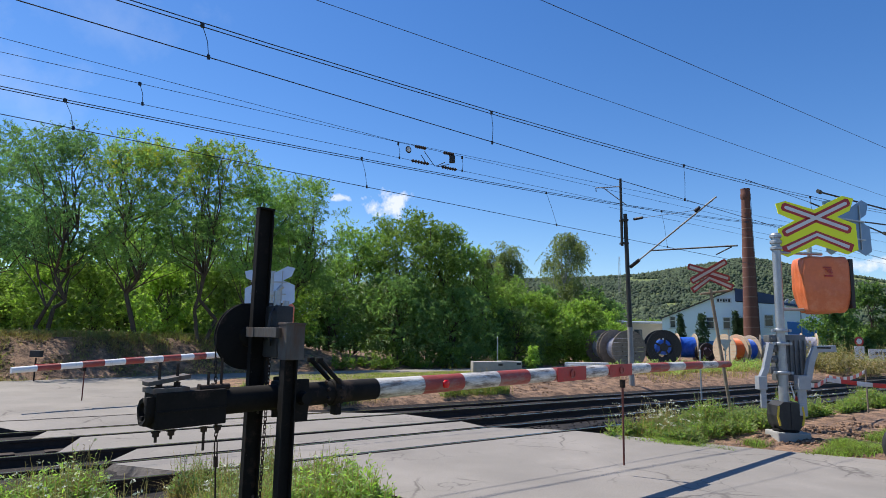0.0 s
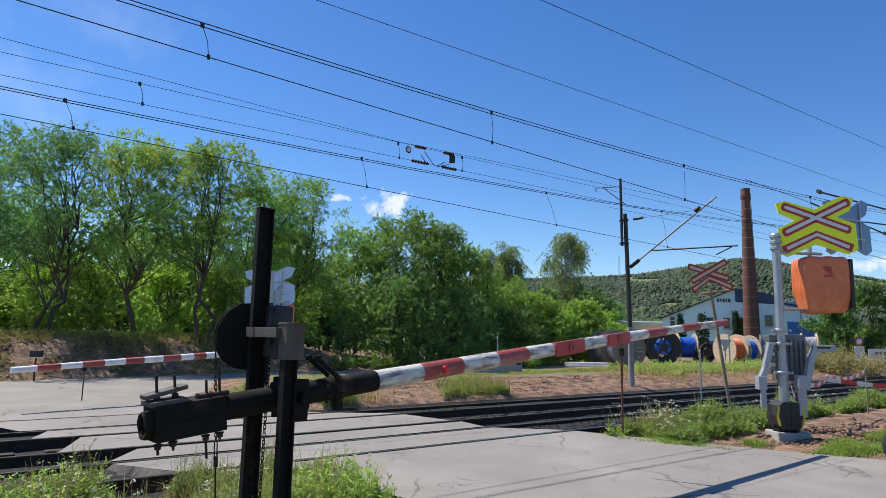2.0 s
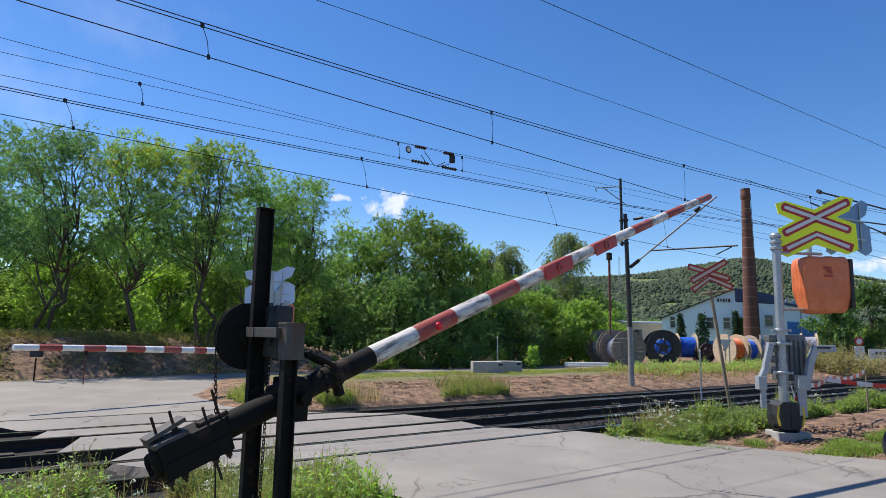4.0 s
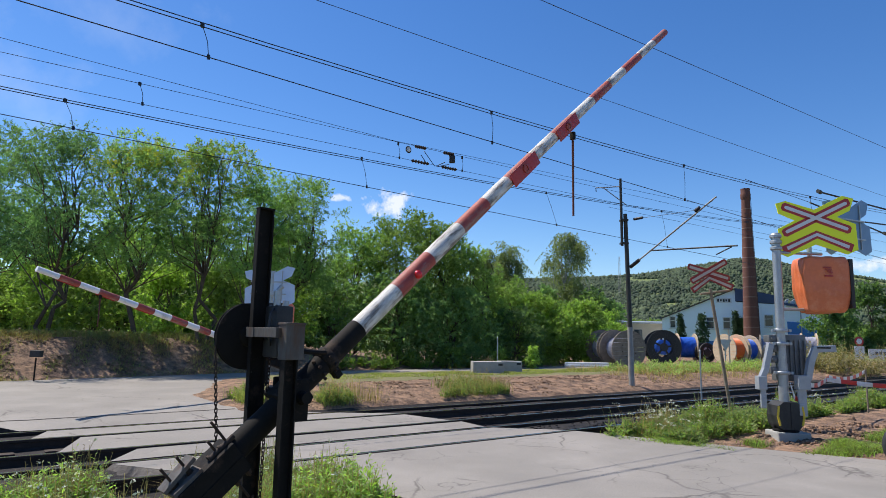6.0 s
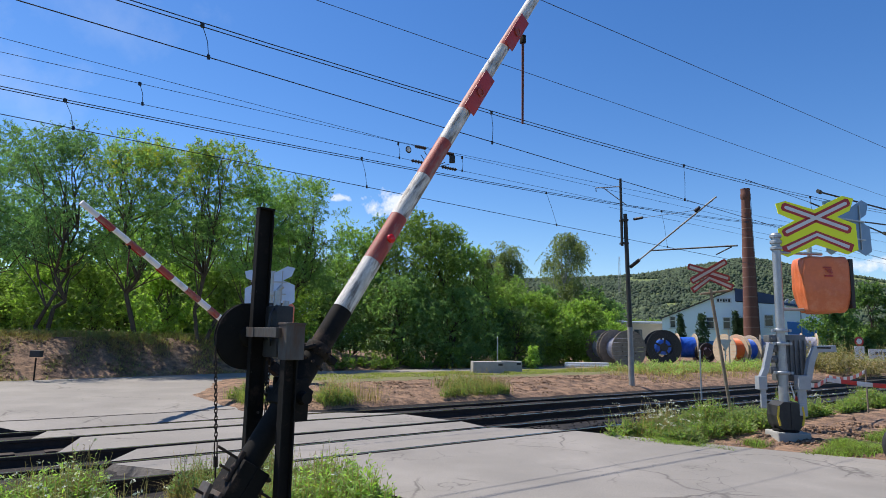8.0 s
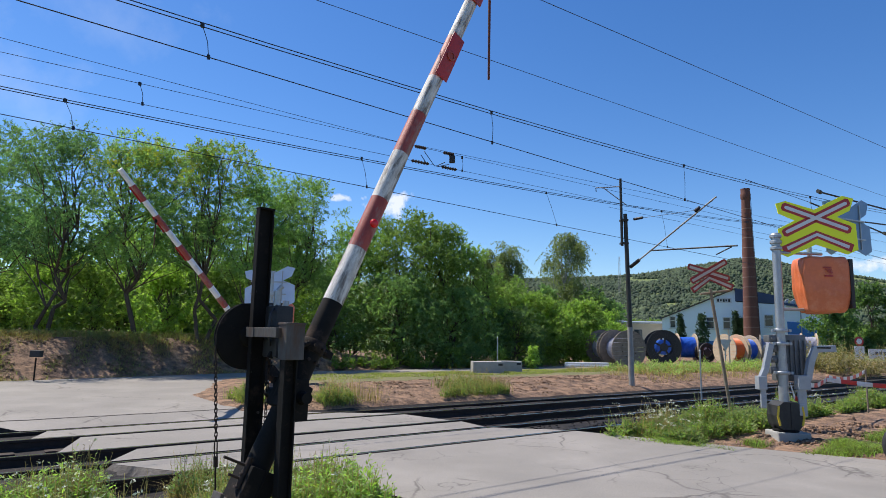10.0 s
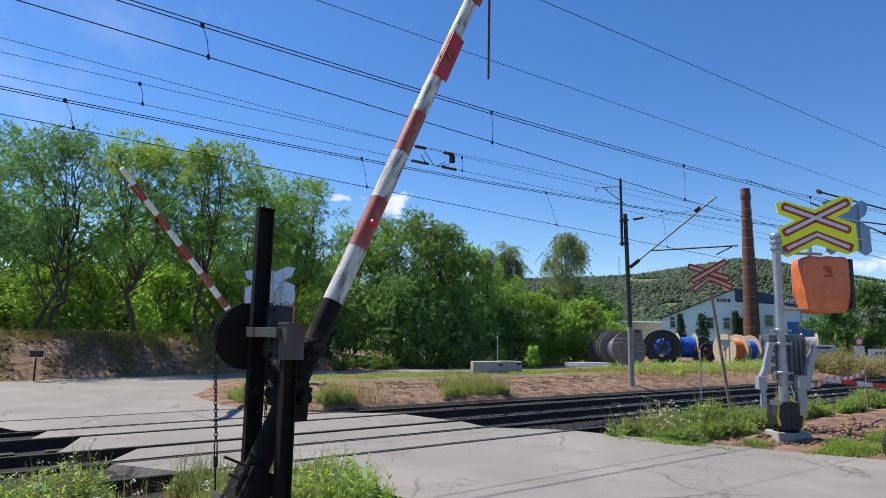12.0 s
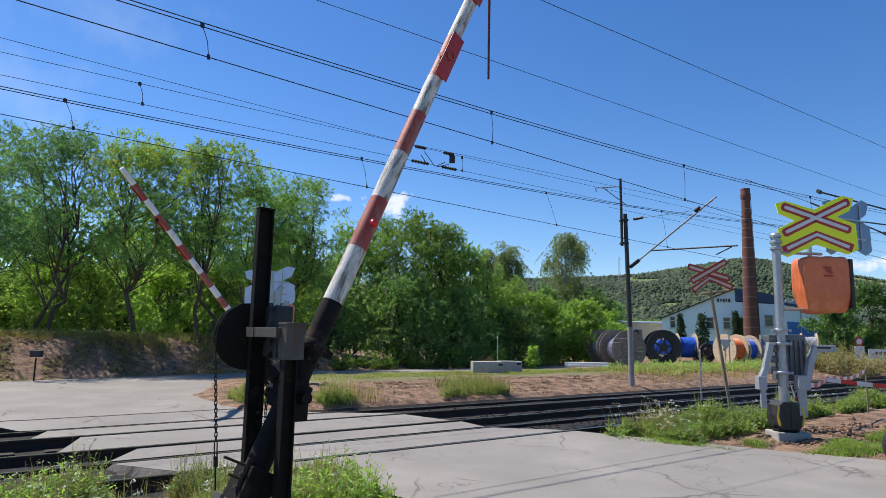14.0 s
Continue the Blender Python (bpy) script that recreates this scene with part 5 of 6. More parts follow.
    lathe(bm, [(0.32, 0), (0.34, 0.01), (0.32, 0.02)], Matrix.Translation((30.6, 45.9, 1.95)) @ Matrix.Rotation(radians(90), 4, "X"), 24)
    part("sign_plate", bm, M_SIGNRED, rp)
    bm = B()
    lathe(bm, [(0.2, 0), (0.2, 0.006)], Matrix.Translation((30.6, 45.875, 1.95)) @ Matrix.Rotation(radians(90), 4, "X"), 24)
    part("sign_face", bm, M_SIGNWHITE, rp)
    bm = B()
    box(bm, (30.6, 45.9, 1.1), (0.7, 0.05, 1.0), bevel=0.02)
    part("sign_panel", bm, M_SIGNWHITE, rp, smooth=False)
    bn = thing("banner", Matrix.Translation((32.8, 46, 0.5)), "white banner with dark writing on a fence", "banner")
    bm = B()
    box(bm, (0, 0, 0.55), (3.0, 0.03, 0.75), bevel=0.01)
    part("sheet", bm, M_SIGNWHITE, bn, smooth=False)
    for k in range(6):
        bm = B()
        box(bm, (-0.9 + k * 0.3, -0.022, 0.62), (0.2, 0.01, 0.2))
        part("text_bar", bm, M_ROOF, bn, smooth=False)
    lp = stake(34.3, 44, 0.3, 8.2, 0.09, M_MASTDARK, "tall dark lamp post beside the factory yard")
    bm = B()
    cyl(bm, (34.3, 44, 0.3), (34.3, 44, 2.6), 0.12, seg=12)
    part("pale_base", bm, M_MASTGREY, lp)
    lb = thing("roadside_lamp", Matrix.Translation((-13.2, 20.6, 0.1)), "small black box lamp on a short stake", "lamp")
    bm = B()
    cyl(bm, (0, 0, -0.2), (0, 0, 0.65), 0.025, seg=8)
    part("stake", bm, M_BLACKIRON, lb)
    bm = B()
    box(bm, (0, 0, 0.78), (0.34, 0.2, 0.22), bevel=0.03)
    part("box", bm, M_BLACK, lb, smooth=False)


build_yard()


# ---- signals and signs at the crossing ----
def board(owner, name, out, k, m, y0, y1, label="", parent=None):
    bm = B()
    prism(bm, [(a * k, b * k) for a, b in out], -y1, -y0, Matrix.Rotation(radians(90), 4, "X"))
    return part(name, bm, m, parent or owner, label, smooth=False)


def stripe(p, q, w, cap):
    """Pointed bar outline from p to q."""
    p, q = Vector(p), Vector(q)
    d = (q - p).normalized()
    n = Vector((-d.y, d.x)) * w / 2
    c = d * cap
    return [tuple(v) for v in (p - n + c, q - n - c, q - n * 0.55, q + n * 0.55, q + n - c, p + n + c, p + n * 0.55, p - n * 0.55)]


def bent(p, v, q, w):
    p, v, q = Vector(p), Vector(v), Vector(q)
    n1 = Vector((-(v - p).y, (v - p).x)).normalized() * w / 2
    n2 = Vector((-(q - v).y, (q - v).x)).normalized() * w / 2
    return [tuple(a) for a in (p - n1, v - (n1 + n2) * 0.5, q - n2, q + n2, v + (n1 + n2) * 0.5, p + n1)]


CROSS = [(-67, 38), (-50, 43), (0, 28), (50, 54), (70, 49), (62, 27), (39, 15), (71, 3), (73, -43), (54, -52), (0, -35), (-50, -58), (-63, -53), (-65, -8), (-35, 8), (-63, 20)]


def crossbuck(owner, m, k=0.0107, back=None):
    head = new("crossbuck_board")
    head.parent = owner
    head.matrix_basis = m
    board(head, "backing", CROSS, k, back or M_YELLOW, 0, 0.02, parent=head)
    if back:
        for u in (-0.42, 0.42):
            bm = B()
            box(bm, (u, -0.012, 0.0), (0.025, 0.02, 0.9))
            part("stiffener", bm, M_GALV, head, smooth=False)
        for z in (-0.25, 0.12):
            bm = B()
            box(bm, (0, -0.02, z), (1.1, 0.03, 0.03))
            part("rail", bm, M_GALV, head, smooth=False)
        return head
    for p, q in (((-57, 34), (62, -9)), ((-57, -17), (62, 44))):
        board(head, "red_bar", stripe(p, q, 15, 4), k, M_SIGNRED, -0.006, 0, parent=head)
    board(head, "red_bar", bent((-58, -47), (2, -17), (63, -41), 15), k, M_SIGNRED, -0.006, 0, parent=head)
    for i, (p, q) in enumerate((((-52, 32), (57, -7)), ((-52, -14), (57, 41)))):
        board(head, "white_bar", stripe(p, q, 6, 2), k, M_SIGNWHITE, -0.010 - 0.003 * i, -0.006, parent=head)
    board(head, "white_bar", bent((-51, -43), (2, -17), (57, -39), 6), k, M_SIGNWHITE, -0.010, -0.006, parent=head)
    return head


def bag(owner, c, size, seed, yaw=0, name="bag"):
    """A tarpaulin bag over a lamp head: a slack box with a gathered hem."""
    rng = np.random.default_rng(seed)
    bm = B()
    bmesh.ops.create_cube(bm, size=1)
    bmesh.ops.subdivide_edges(bm, edges=bm.edges[:], cuts=17, use_grid_fill=True)
    for v in bm.verts:
        p = v.co * 2
        k = (abs(p.x) ** 10 + abs(p.y) ** 10 + abs(p.z) ** 10) ** 0.1
        v.co = v.co / k
    for v in bm.verts:
        p = v.co
        t = p.z + 0.5
        p.x *= 0.84 + 0.16 * smooth(0.0, 0.45, t) - 0.04 * smooth(0.8, 1, t)
        p.y *= 0.85 + 0.15 * smooth(0.0, 0.4, t)
        w = noise.noise((p.x * 5 + seed, p.y * 5, p.z * 2)) * 0.035 + noise.noise((p.x * 12, p.y * 12, p.z * 4 + seed)) * 0.014
        p.x += w
        p.y += w
        p.z += 0.025 * noise.noise((p.x * 6, p.y * 6, seed))
        p.y += 0.03 * noise.noise((p.x * 3 + p.z * 7, p.z * 2, seed)) * (1 - abs(p.x))
    bmesh.ops.transform(bm, matrix=Matrix.Translation(c) @ Matrix.Rotation(radians(yaw), 4, "Z") @ Matrix.Diagonal((*size, 1)), verts=bm.verts)
    return part(name, bm, M_ORANGE, owner, "orange tarpaulin bag tied over the lamp head")


def build_signal():
    X, Y = 6.29, 11.6
    t = thing("barrier_machine", Matrix.Translation((X, Y, 0.02)), "new grey barrier machine without a boom, with bagged warning lights", "crossing signal")
    bm = B()
    box(bm, (0.03, 0, 0.03), (0.58, 0.5, 0.22), bevel=0.025)
    part("concrete_footing", bm, M_CONCRETE, t, "pale concrete footing", smooth=False)
    bm = B()
    cyl(bm, (0, 0, 0.19), (0, 0, 1.35), 0.088, seg=20)
    cyl(bm, (0, 0, 1.35), (0, 0, 3.70), 0.076, seg=20)
    part("pole", bm, M_GALV, t, "galvanised steel pole")
    bm = B()
    for z in (3.45, 3.57, 3.68):
        lathe(bm, [(0.085, z), (0.105, z + 0.015), (0.105, z + 0.055), (0.085, z + 0.07)], None, 20)
    lathe(bm, [(0.1, 3.73), (0.08, 3.77), (0.02, 3.79)], None, 20)
    part("pole_cap", bm, M_GALV, t)
    for z in (1.15, 1.68, 1.92):
        bm = B()
        lathe(bm, [(0.12, z), (0.128, z + 0.01), (0.128, z + 0.05), (0.12, z + 0.06)], None, 20)
        box(bm, (0.15, -0.03, z + 0.03), (0.06, 0.05, 0.05), bevel=0.01)
        box(bm, (-0.15, -0.03, z + 0.03), (0.06, 0.05, 0.05), bevel=0.01)
        part("clamp", bm, M_GALV, t)
    # bell-shaped foot with yellow edges
    bm = B()
    for sx in (-1, 1):
        prism(bm, [(sx * 0.004, 0.19), (sx * 0.15, 0.19), (sx * 0.215, 0.27), (sx * 0.23, 0.42), (sx * 0.205, 0.60), (sx * 0.12, 0.67), (sx * 0.004, 0.67)], -0.2, 0.2, Matrix.Rotation(radians(90), 4, "X"))
    part("drive_cover", bm, M_BLACK, t, "black plastic cover", smooth=False)
    for sx in (-1, 1):
        bm = B()
        tube(bm, [(sx * 0.20, -0.2, 0.26), (sx * 0.236, -0.2, 0.42), (sx * 0.212, -0.2, 0.60)], 0.02, 8)
        part("yellow_edge", bm, M_CASTYELLOW, t, "yellow edge strip")
    bm = B()
    lathe(bm, [(0.21, 0.14), (0.22, 0.15), (0.22, 0.175), (0.17, 0.19)], None, 24)
    for a in range(6):
        cyl(bm, (0.19 * math.cos(a), 0.19 * math.sin(a), 0.17), (0.19 * math.cos(a), 0.19 * math.sin(a), 0.23), 0.02, seg=8)
    part("base_flange", bm, M_BLACKIRON, t)
    # gear case behind the pole
    bm = B()
    box(bm, (0.24, 0.22, 1.45), (0.52, 0.30, 0.86), bevel=0.04)
    part("gear_case", bm, M_MACHINE, t, "dark grey cast gear case")
    for k in range(5):
        bm = B()
        box(bm, (0.10 + k * 0.09, 0.06, 1.45), (0.03, 0.05, 0.66), bevel=0.008)
        part("rib", bm, M_MACHINE, t)
    for z in (1.80, 1.62, 1.42, 1.22):
        bm = B()
        box(bm, (-0.14, 0.12, z), (0.15, 0.22, 0.13), bevel=0.03)
        lathe(bm, [(0.04, 0), (0.045, 0.02), (0.02, 0.03)], Matrix.Translation((-0.14, 0.0, z)) @ Matrix.Rotation(radians(90), 4, "X"), 14)
        part("shaft_bearing", bm, M_MACHINE, t)
    # lever arms
    def lever(x, pts, w, th, y, name="lever_arm"):
        bm = B()
        for i, ((a, b), (c, d)) in enumerate(zip(pts, pts[1:])):
            v = Vector((c - a, 0, d - b))
            m = Matrix.Translation(((a + c) / 2, y, (b + d) / 2)) @ Matrix.Rotation(math.atan2(v.x, v.z), 4, "Y")
            box(bm, (0, 0, 0), (w - 0.004 * i, th + 0.008 * i, v.length + w * 0.5), m, bevel=0.012)
        return part(name, bm, M_MACHINELIGHT, t, "light grey cast lever arm", smooth=False)

    lever(0, [(-0.27, 1.68), (-0.38, 1.25), (-0.46, 1.08)], 0.10, 0.10, -0.12)
    lever(0, [(0.86, 1.64), (0.52, 1.62), (0.43, 1.40), (0.36, 1.10)], 0.12, 0.09, -0.16)
    for a, b, w, h in ((-0.48, 1.0, 0.15, 0.24), (0.27, 1.02, 0.22, 0.26)):
        bm = B()
        box(bm, (a, -0.14, b), (w, 0.16, h), bevel=0.015)
        part("boom_socket", bm, M_MACHINELIGHT, t, "light grey boom socket", smooth=False)
    for a, z0, z1, w in ((-0.46, 0.55, 0.92, 0.10), (0.24, 0.42, 0.95, 0.15)):
        bm = B()
        box(bm, (a, -0.16, (z0 + z1) / 2), (w, 0.05, z1 - z0), bevel=0.02)
        box(bm, (a - 0.02, -0.19, z0 + 0.12), (w * 0.8, 0.03, 0.2), bevel=0.01)
        part("balance_plate", bm, M_MACHINELIGHT, t, "light grey balance plate", smooth=False)
    # dark of the arm's slot, drawn as a thin black strip on its face
    bm = B()
    box(bm, (0.66, -0.21, 1.65), (0.24, 0.012, 0.03))
    part("slot_shade", bm, M_BLACK, t, smooth=False)
    # sign, bracket and lamp heads
    bm = B()
    for z in (3.42, 2.35):
        cyl(bm, (0, 0.05, z), (0.95, 0.16, z), 0.03, seg=10)
    cyl(bm, (0.72, 0.16, 2.4), (0.72, 0.16, 4.3), 0.045, seg=14)
    cyl(bm, (0.72, 0.16, 3.98), (1.84, 0.47, 3.98), 0.025, seg=10)
    part("head_bracket", bm, M_GALV, t)
    crossbuck(t, Matrix.Translation((0.79, 0.04, 3.96)) @ Matrix.Rotation(radians(-2), 4, "Z"))
    crossbuck(t, Matrix.Translation((1.70, 0.5, 4.05)) @ Matrix.Rotation(radians(26), 4, "Z"), back=M_SIGNBACKSKY)
    bag(t, (0.87, 0.10, 2.82), (0.88, 0.5, 1.04), 3)
    bag(t, (0.98, 0.50, 2.80), (0.72, 0.5, 1.0), 8, 40)
    bm = B()
    box(bm, (1.30, 0.05, 2.84), (0.07, 0.42, 0.92), bevel=0.03)
    part("lamp_shield", bm, M_BLACK, t)
    for k in range(4):
        bm = B()
        box(bm, (0.84 + 0.02 * k, -0.172, 3.13 - k * 0.035), (0.14 - 0.025 * k, 0.02, 0.018))
        part("printed_bar", bm, M_SIGNRED, t, smooth=False)
    bm = B()
    box(bm, (0.86, -0.172, 2.97), (0.15, 0.02, 0.028))
    part("printed_bar", bm, M_SIGNRED, t, smooth=False)
    # caution tape
    pts = [((0.05, -0.15, 1.0), (0.22, -0.1, 0.72)), ((0.55, 0.3, 1.0), (2.2, 2.2, 1.02)), ((2.2, 2.2, 1.02), (4.47, 4.4, 1.06)), ((2.0, 2.0, 0.98), (5.5, 1.2, 0.93))]
    tape = thing("caution_tape", Matrix.Translation((X, Y, 0.0)), "slack red and white caution tape", "caution tape")
    for (a, b) in pts:
        a, b = Vector(a), Vector(b)
        k = max(2, int((b - a).length / 0.28))
        for i in range(k):
            p, q = a.lerp(b, i / k), a.lerp(b, (i + 1) / k)
            sag = lambda f: Vector((0, 0, -0.10 * math.sin(math.pi * f)))
            p, q = p + sag(i / k), q + sag((i + 1) / k)
            bm = B()
            v = [bm.verts.new(c) for c in (p + Vector((0, 0, -0.045)), q + Vector((0, 0.01, -0.045)), q + Vector((0, 0, 0.045)), p + Vector((0, 0.01, 0.045)))]
            fc = bm.faces.new(v)
            r = bmesh.ops.extrude_face_region(bm, geom=[fc])
            bmesh.ops.translate(bm, vec=(0, 0.003, 0), verts=[g for g in r["geom"] if isinstance(g, bmesh.types.BMVert)])
            part("tape_band", bm, M_REDTAPE if i % 2 else M_WHITETAPE, tape, smooth=False)
    st = tagged(part("tape_stake", cyl(B(), (10.78, 16.0, -0.1), (10.78, 16.0, 1.12), 0.02, seg=8), M_WOODPOST), "wooden stake holding caution tape", "stake")


M_MACHINE = mat("grey_cast_aluminium", (0.17, 0.175, 0.18), 0.55, 0.3, (0.11, 0.115, 0.12), 8, 50, 0.15)
M_MACHINELIGHT = mat("grey_painted_casting", (0.36, 0.38, 0.41), 0.45, 0.2, (0.29, 0.31, 0.34), 8, 50, 0.1)
build_signal()


def build_old_sign():
    t = thing("old_crossbuck", Matrix.Translation((6.15, 13.3, -0.1)), "old leaning red and white crossbuck on a weathered pole", "road sign")
    bm = B()
    cyl(bm, (0, 0, -0.1), (-0.40, 0, 2.95), 0.037, 0.032, 12)
    part("pole", bm, M_WOODPOST, t)
    bm = B()
    cyl(bm, (-0.62, 0.0, 2.84), (0.05, 0.02, 2.94), 0.025, seg=8)
    part("crossarm", bm, M_WOODPOST, t)
    k = 0.0123
    for i, (p, q) in enumerate((((-36, 14), (36, -7)), ((-32, -13), (31, 24)))):
        bar = new("sign_bar")
        bar.parent = t
        bar.matrix_basis = Matrix.Translation((-0.45, -0.07 - 0.016 * i, 3.26))
        board(bar, "red_border", stripe(p, q, 11, 2), k, M_OLDRED, -0.006, 0.004, parent=bar)
        board(bar, "white_face", stripe(Vector(p) * 0.92, Vector(q) * 0.92, 4.5, 1), k, M_OLDWHITE, -0.011, -0.006, parent=bar)
    bar = new("sign_chevron")
    bar.parent = t
    bar.matrix_basis = Matrix.Translation((-0.45, -0.07, 3.26))
    board(bar, "red_border", bent((-30, -29), (1, -6), (41, -22), 11), k, M_OLDRED, -0.006, 0.004, parent=bar)
    board(bar, "white_face", bent((-27, -27), (1, -6), (38, -21), 4.5), k, M_OLDWHITE, -0.011, -0.006, parent=bar)


M_OLDRED = mat("faded_sign_red", (0.33, 0.035, 0.035), 0.6, 0, (0.24, 0.03, 0.03), 4, 30, 0.1)
M_OLDWHITE = mat("dirty_sign_white", (0.55, 0.50, 0.46), 0.6, 0, (0.42, 0.37, 0.33), 4, 30, 0.1)
build_old_sign()


def build_far_signal():
    t = thing("warning_signal", Matrix.Translation((-5.3, 18.9, 0.0)), "warning signal seen from behind with orange bags", "crossing signal")
    bm = B()
    cyl(bm, (0.1, 0.1, -0.1), (0.1, 0.1, 3.6), 0.08, seg=16)
    part("pole", bm, M_GALV, t)
    crossbuck(t, Matrix.Translation((0.0, 0.05, 3.14)) @ Matrix.Rotation(radians(-3), 4, "Z"), 0.0113, back=M_SIGNBACK)
    bag(t, (0.15, 0.30, 2.15), (1.15, 0.5, 1.0), 4)
    bm = B()
    box(bm, (0.15, 0.02, 2.15), (1.0, 0.16, 0.95), bevel=0.06)
    part("lamp_head", bm, M_BLACK, t)
    bm = B()
    box(bm, (0.12, -0.05, 2.9), (0.2, 0.1, 0.14), bevel=0.02)
    part("clamp", bm, M_GALV, t)


build_far_signal()


def build_parked_wheel():
    t = thing("vehicle_wheel", Matrix.Translation((6.60, 9.0, 0.34)) @ Matrix.Rotation(radians(-12), 4, "Z") @ Matrix.Rotation(radians(90), 4, "X"), "black rubber tyre of a vehicle standing on the road", "wheel")
    bm = B()
    ring_pts = [(0.28 + 0.055 * math.cos(a), 0.055 * math.sin(a)) for a in [i * math.pi / 6 for i in range(12)]]
    rings = []
    for i in range(36):
        a = i * math.pi / 18
        rings.append([bm.verts.new((r * math.cos(a), r * math.sin(a), z)) for r, z in ring_pts])
    for i in range(36):
        for j in range(12):
            bm.faces.new((rings[i][j], rings[(i + 1) % 36][j], rings[(i + 1) % 36][(j + 1) % 12], rings[i][(j + 1) % 12]))
    part("tyre", bm, M_BLACK, t)
    bm = B()
    lathe(bm, [(0.225, -0.02), (0.225, 0.02), (0.1, 0.03), (0.05, 0.05)], None, 30)
    part("rim", bm, M_GALV, t)


build_parked_wheel()


# ---- plants on the ground ----
def ground_at(s, n):
    p = tr(s, n)
    return np.array((p.x, p.y, max(ground_z(p.x, p.y), -0.3)))


def blades(rng, roots, h, width, lean=0.35):
    """Two-piece bent blades."""
    k = len(roots)
    hh = h * rng.uniform(0.5, 1.3, k)[:, None]
    a = rng.uniform(0, 2 * np.pi, k)
    side = np.stack([np.cos(a), np.sin(a), np.zeros(k)], 1) * width * rng.uniform(0.6, 1.4, k)[:, None]
    tilt = rng.normal(size=(k, 3)) * lean
    tilt[:, 2] = 0
    mid = roots + hh * 0.55 * (np.array([0, 0, 1]) + tilt * 0.5)
    tip = roots + hh * (np.array([0, 0, 1]) + tilt * 1.2) - np.array([0, 0, 1]) * hh * 0.1
    v = np.stack([roots - side, roots + side, mid + side * 0.7, mid - side * 0.7, mid + side * 0.7, tip + side * 0.1, tip - side * 0.1, mid - side * 0.7], 1).reshape(-1, 3)
    return v, np.arange(k * 8).reshape(-1, 4)


def scatter(rng, regions, count):
    """Points in parallelogram patches (s0, s1, n0, n1, shear), thinned by noise."""
    out = []
    area = np.array([(r[1] - r[0]) * (r[3] - r[2]) for r in regions])
    pick = rng.choice(len(regions), count * 3, p=area / area.sum())
    for i in pick:
        s0, s1, n0, n1, sh = regions[i]
        a, b = rng.random(), rng.random()
        n = n0 + (n1 - n0) * b
        s = s0 + (s1 - s0) * a + sh * (n - n0)
        if min(a, 1 - a, b, 1 - b) < 0.3 * rng.random() * (0.6 + noise.noise((s * 1.7, n * 1.7, 9))):
            continue
        if noise.noise((s * 0.9, n * 0.9, 2)) + 0.25 < rng.uniform(-0.05, 0.5):
            continue
        out.append(ground_at(s, n))
        if len(out) == count:
            break
    return np.array(out)


def grass(label, regions, count, h, width, m, seed, name="grass", lean=0.35):
    rng = np.random.default_rng(seed)
    v, f = blades(rng, scatter(rng, regions, count), h, width, lean)
    tagged(raw(name, v, f, m), label, "grass", kind="stuff")


def weeds(label, regions, count, h, size, m, seed, bloom=0.0, name="weeds", per=14, stem=None):
    """Upright leafy weeds: a stem, leaves along it, here and there a flower head."""
    rng = np.random.default_rng(seed)
    roots = scatter(rng, regions, count)
    k = len(roots)
    hh = h * rng.uniform(0.45, 1.25, k) * np.array([0.85 + 0.75 * noise.noise((q[0] * 1.6, q[1] * 1.6, 4)) for q in roots])
    tilt = rng.normal(size=(k, 3)) * 0.18
    tilt[:, 2] = 1
    f = np.tile(np.linspace(0.12, 1.0, per), k)
    R, T, HH = np.repeat(roots, per, 0), np.repeat(tilt, per, 0), np.repeat(hh, per)
    c = R + T * (f * HH)[:, None]
    u = rng.normal(size=(k * per, 3))
    u[:, 2] = np.abs(u[:, 2]) * 0.4 + 0.15
    u /= np.linalg.norm(u, axis=1)[:, None]
    v = np.cross(u, np.array([0, 0, 1.0]) + 0.3 * rng.normal(size=(k * per, 3)))
    v /= np.linalg.norm(v, axis=1)[:, None]
    sz = (size * (1.25 - 0.8 * f) * rng.uniform(0.6, 1.3, k * per))[:, None]
    u, v = u * sz, v * sz * 0.32
    vs = np.stack([c, c + u - v, c + u * 2, c + u + v], 1).reshape(-1, 3)
    tagged(raw(name, vs, np.arange(k * per * 4).reshape(-1, 4), m), label, "weeds", kind="stuff")
    side = np.tile(np.array([0.004, 0, 0]), (k, 1))
    top = roots + tilt * hh[:, None]
    sv = np.stack([roots - side, roots + side, top + side * 0.4, top - side * 0.4], 1).reshape(-1, 3)
    tagged(raw(name + "_stems", sv, np.arange(k * 4).reshape(-1, 4), stem or M_STRAW), "thin dry stems of the weeds", "stems", kind="stuff")
    if bloom:
        pick = top[rng.random(k) < bloom]
        q = 10
        cc = np.repeat(pick, q, 0) + rng.normal(size=(len(pick) * q, 3)) * np.array([0.022, 0.022, 0.008])
        a = rng.normal(size=(len(cc), 3)) * 0.007
        b = rng.normal(size=(len(cc), 3)) * 0.007
        bv = np.stack([cc - a, cc - b, cc + a, cc + b], 1).reshape(-1, 3)
        tagged(raw("flower_heads", bv, np.arange(len(cc) * 4).reshape(-1, 4), M_BLOOM), "small pale flower heads on the weeds", "flowers", kind="stuff")


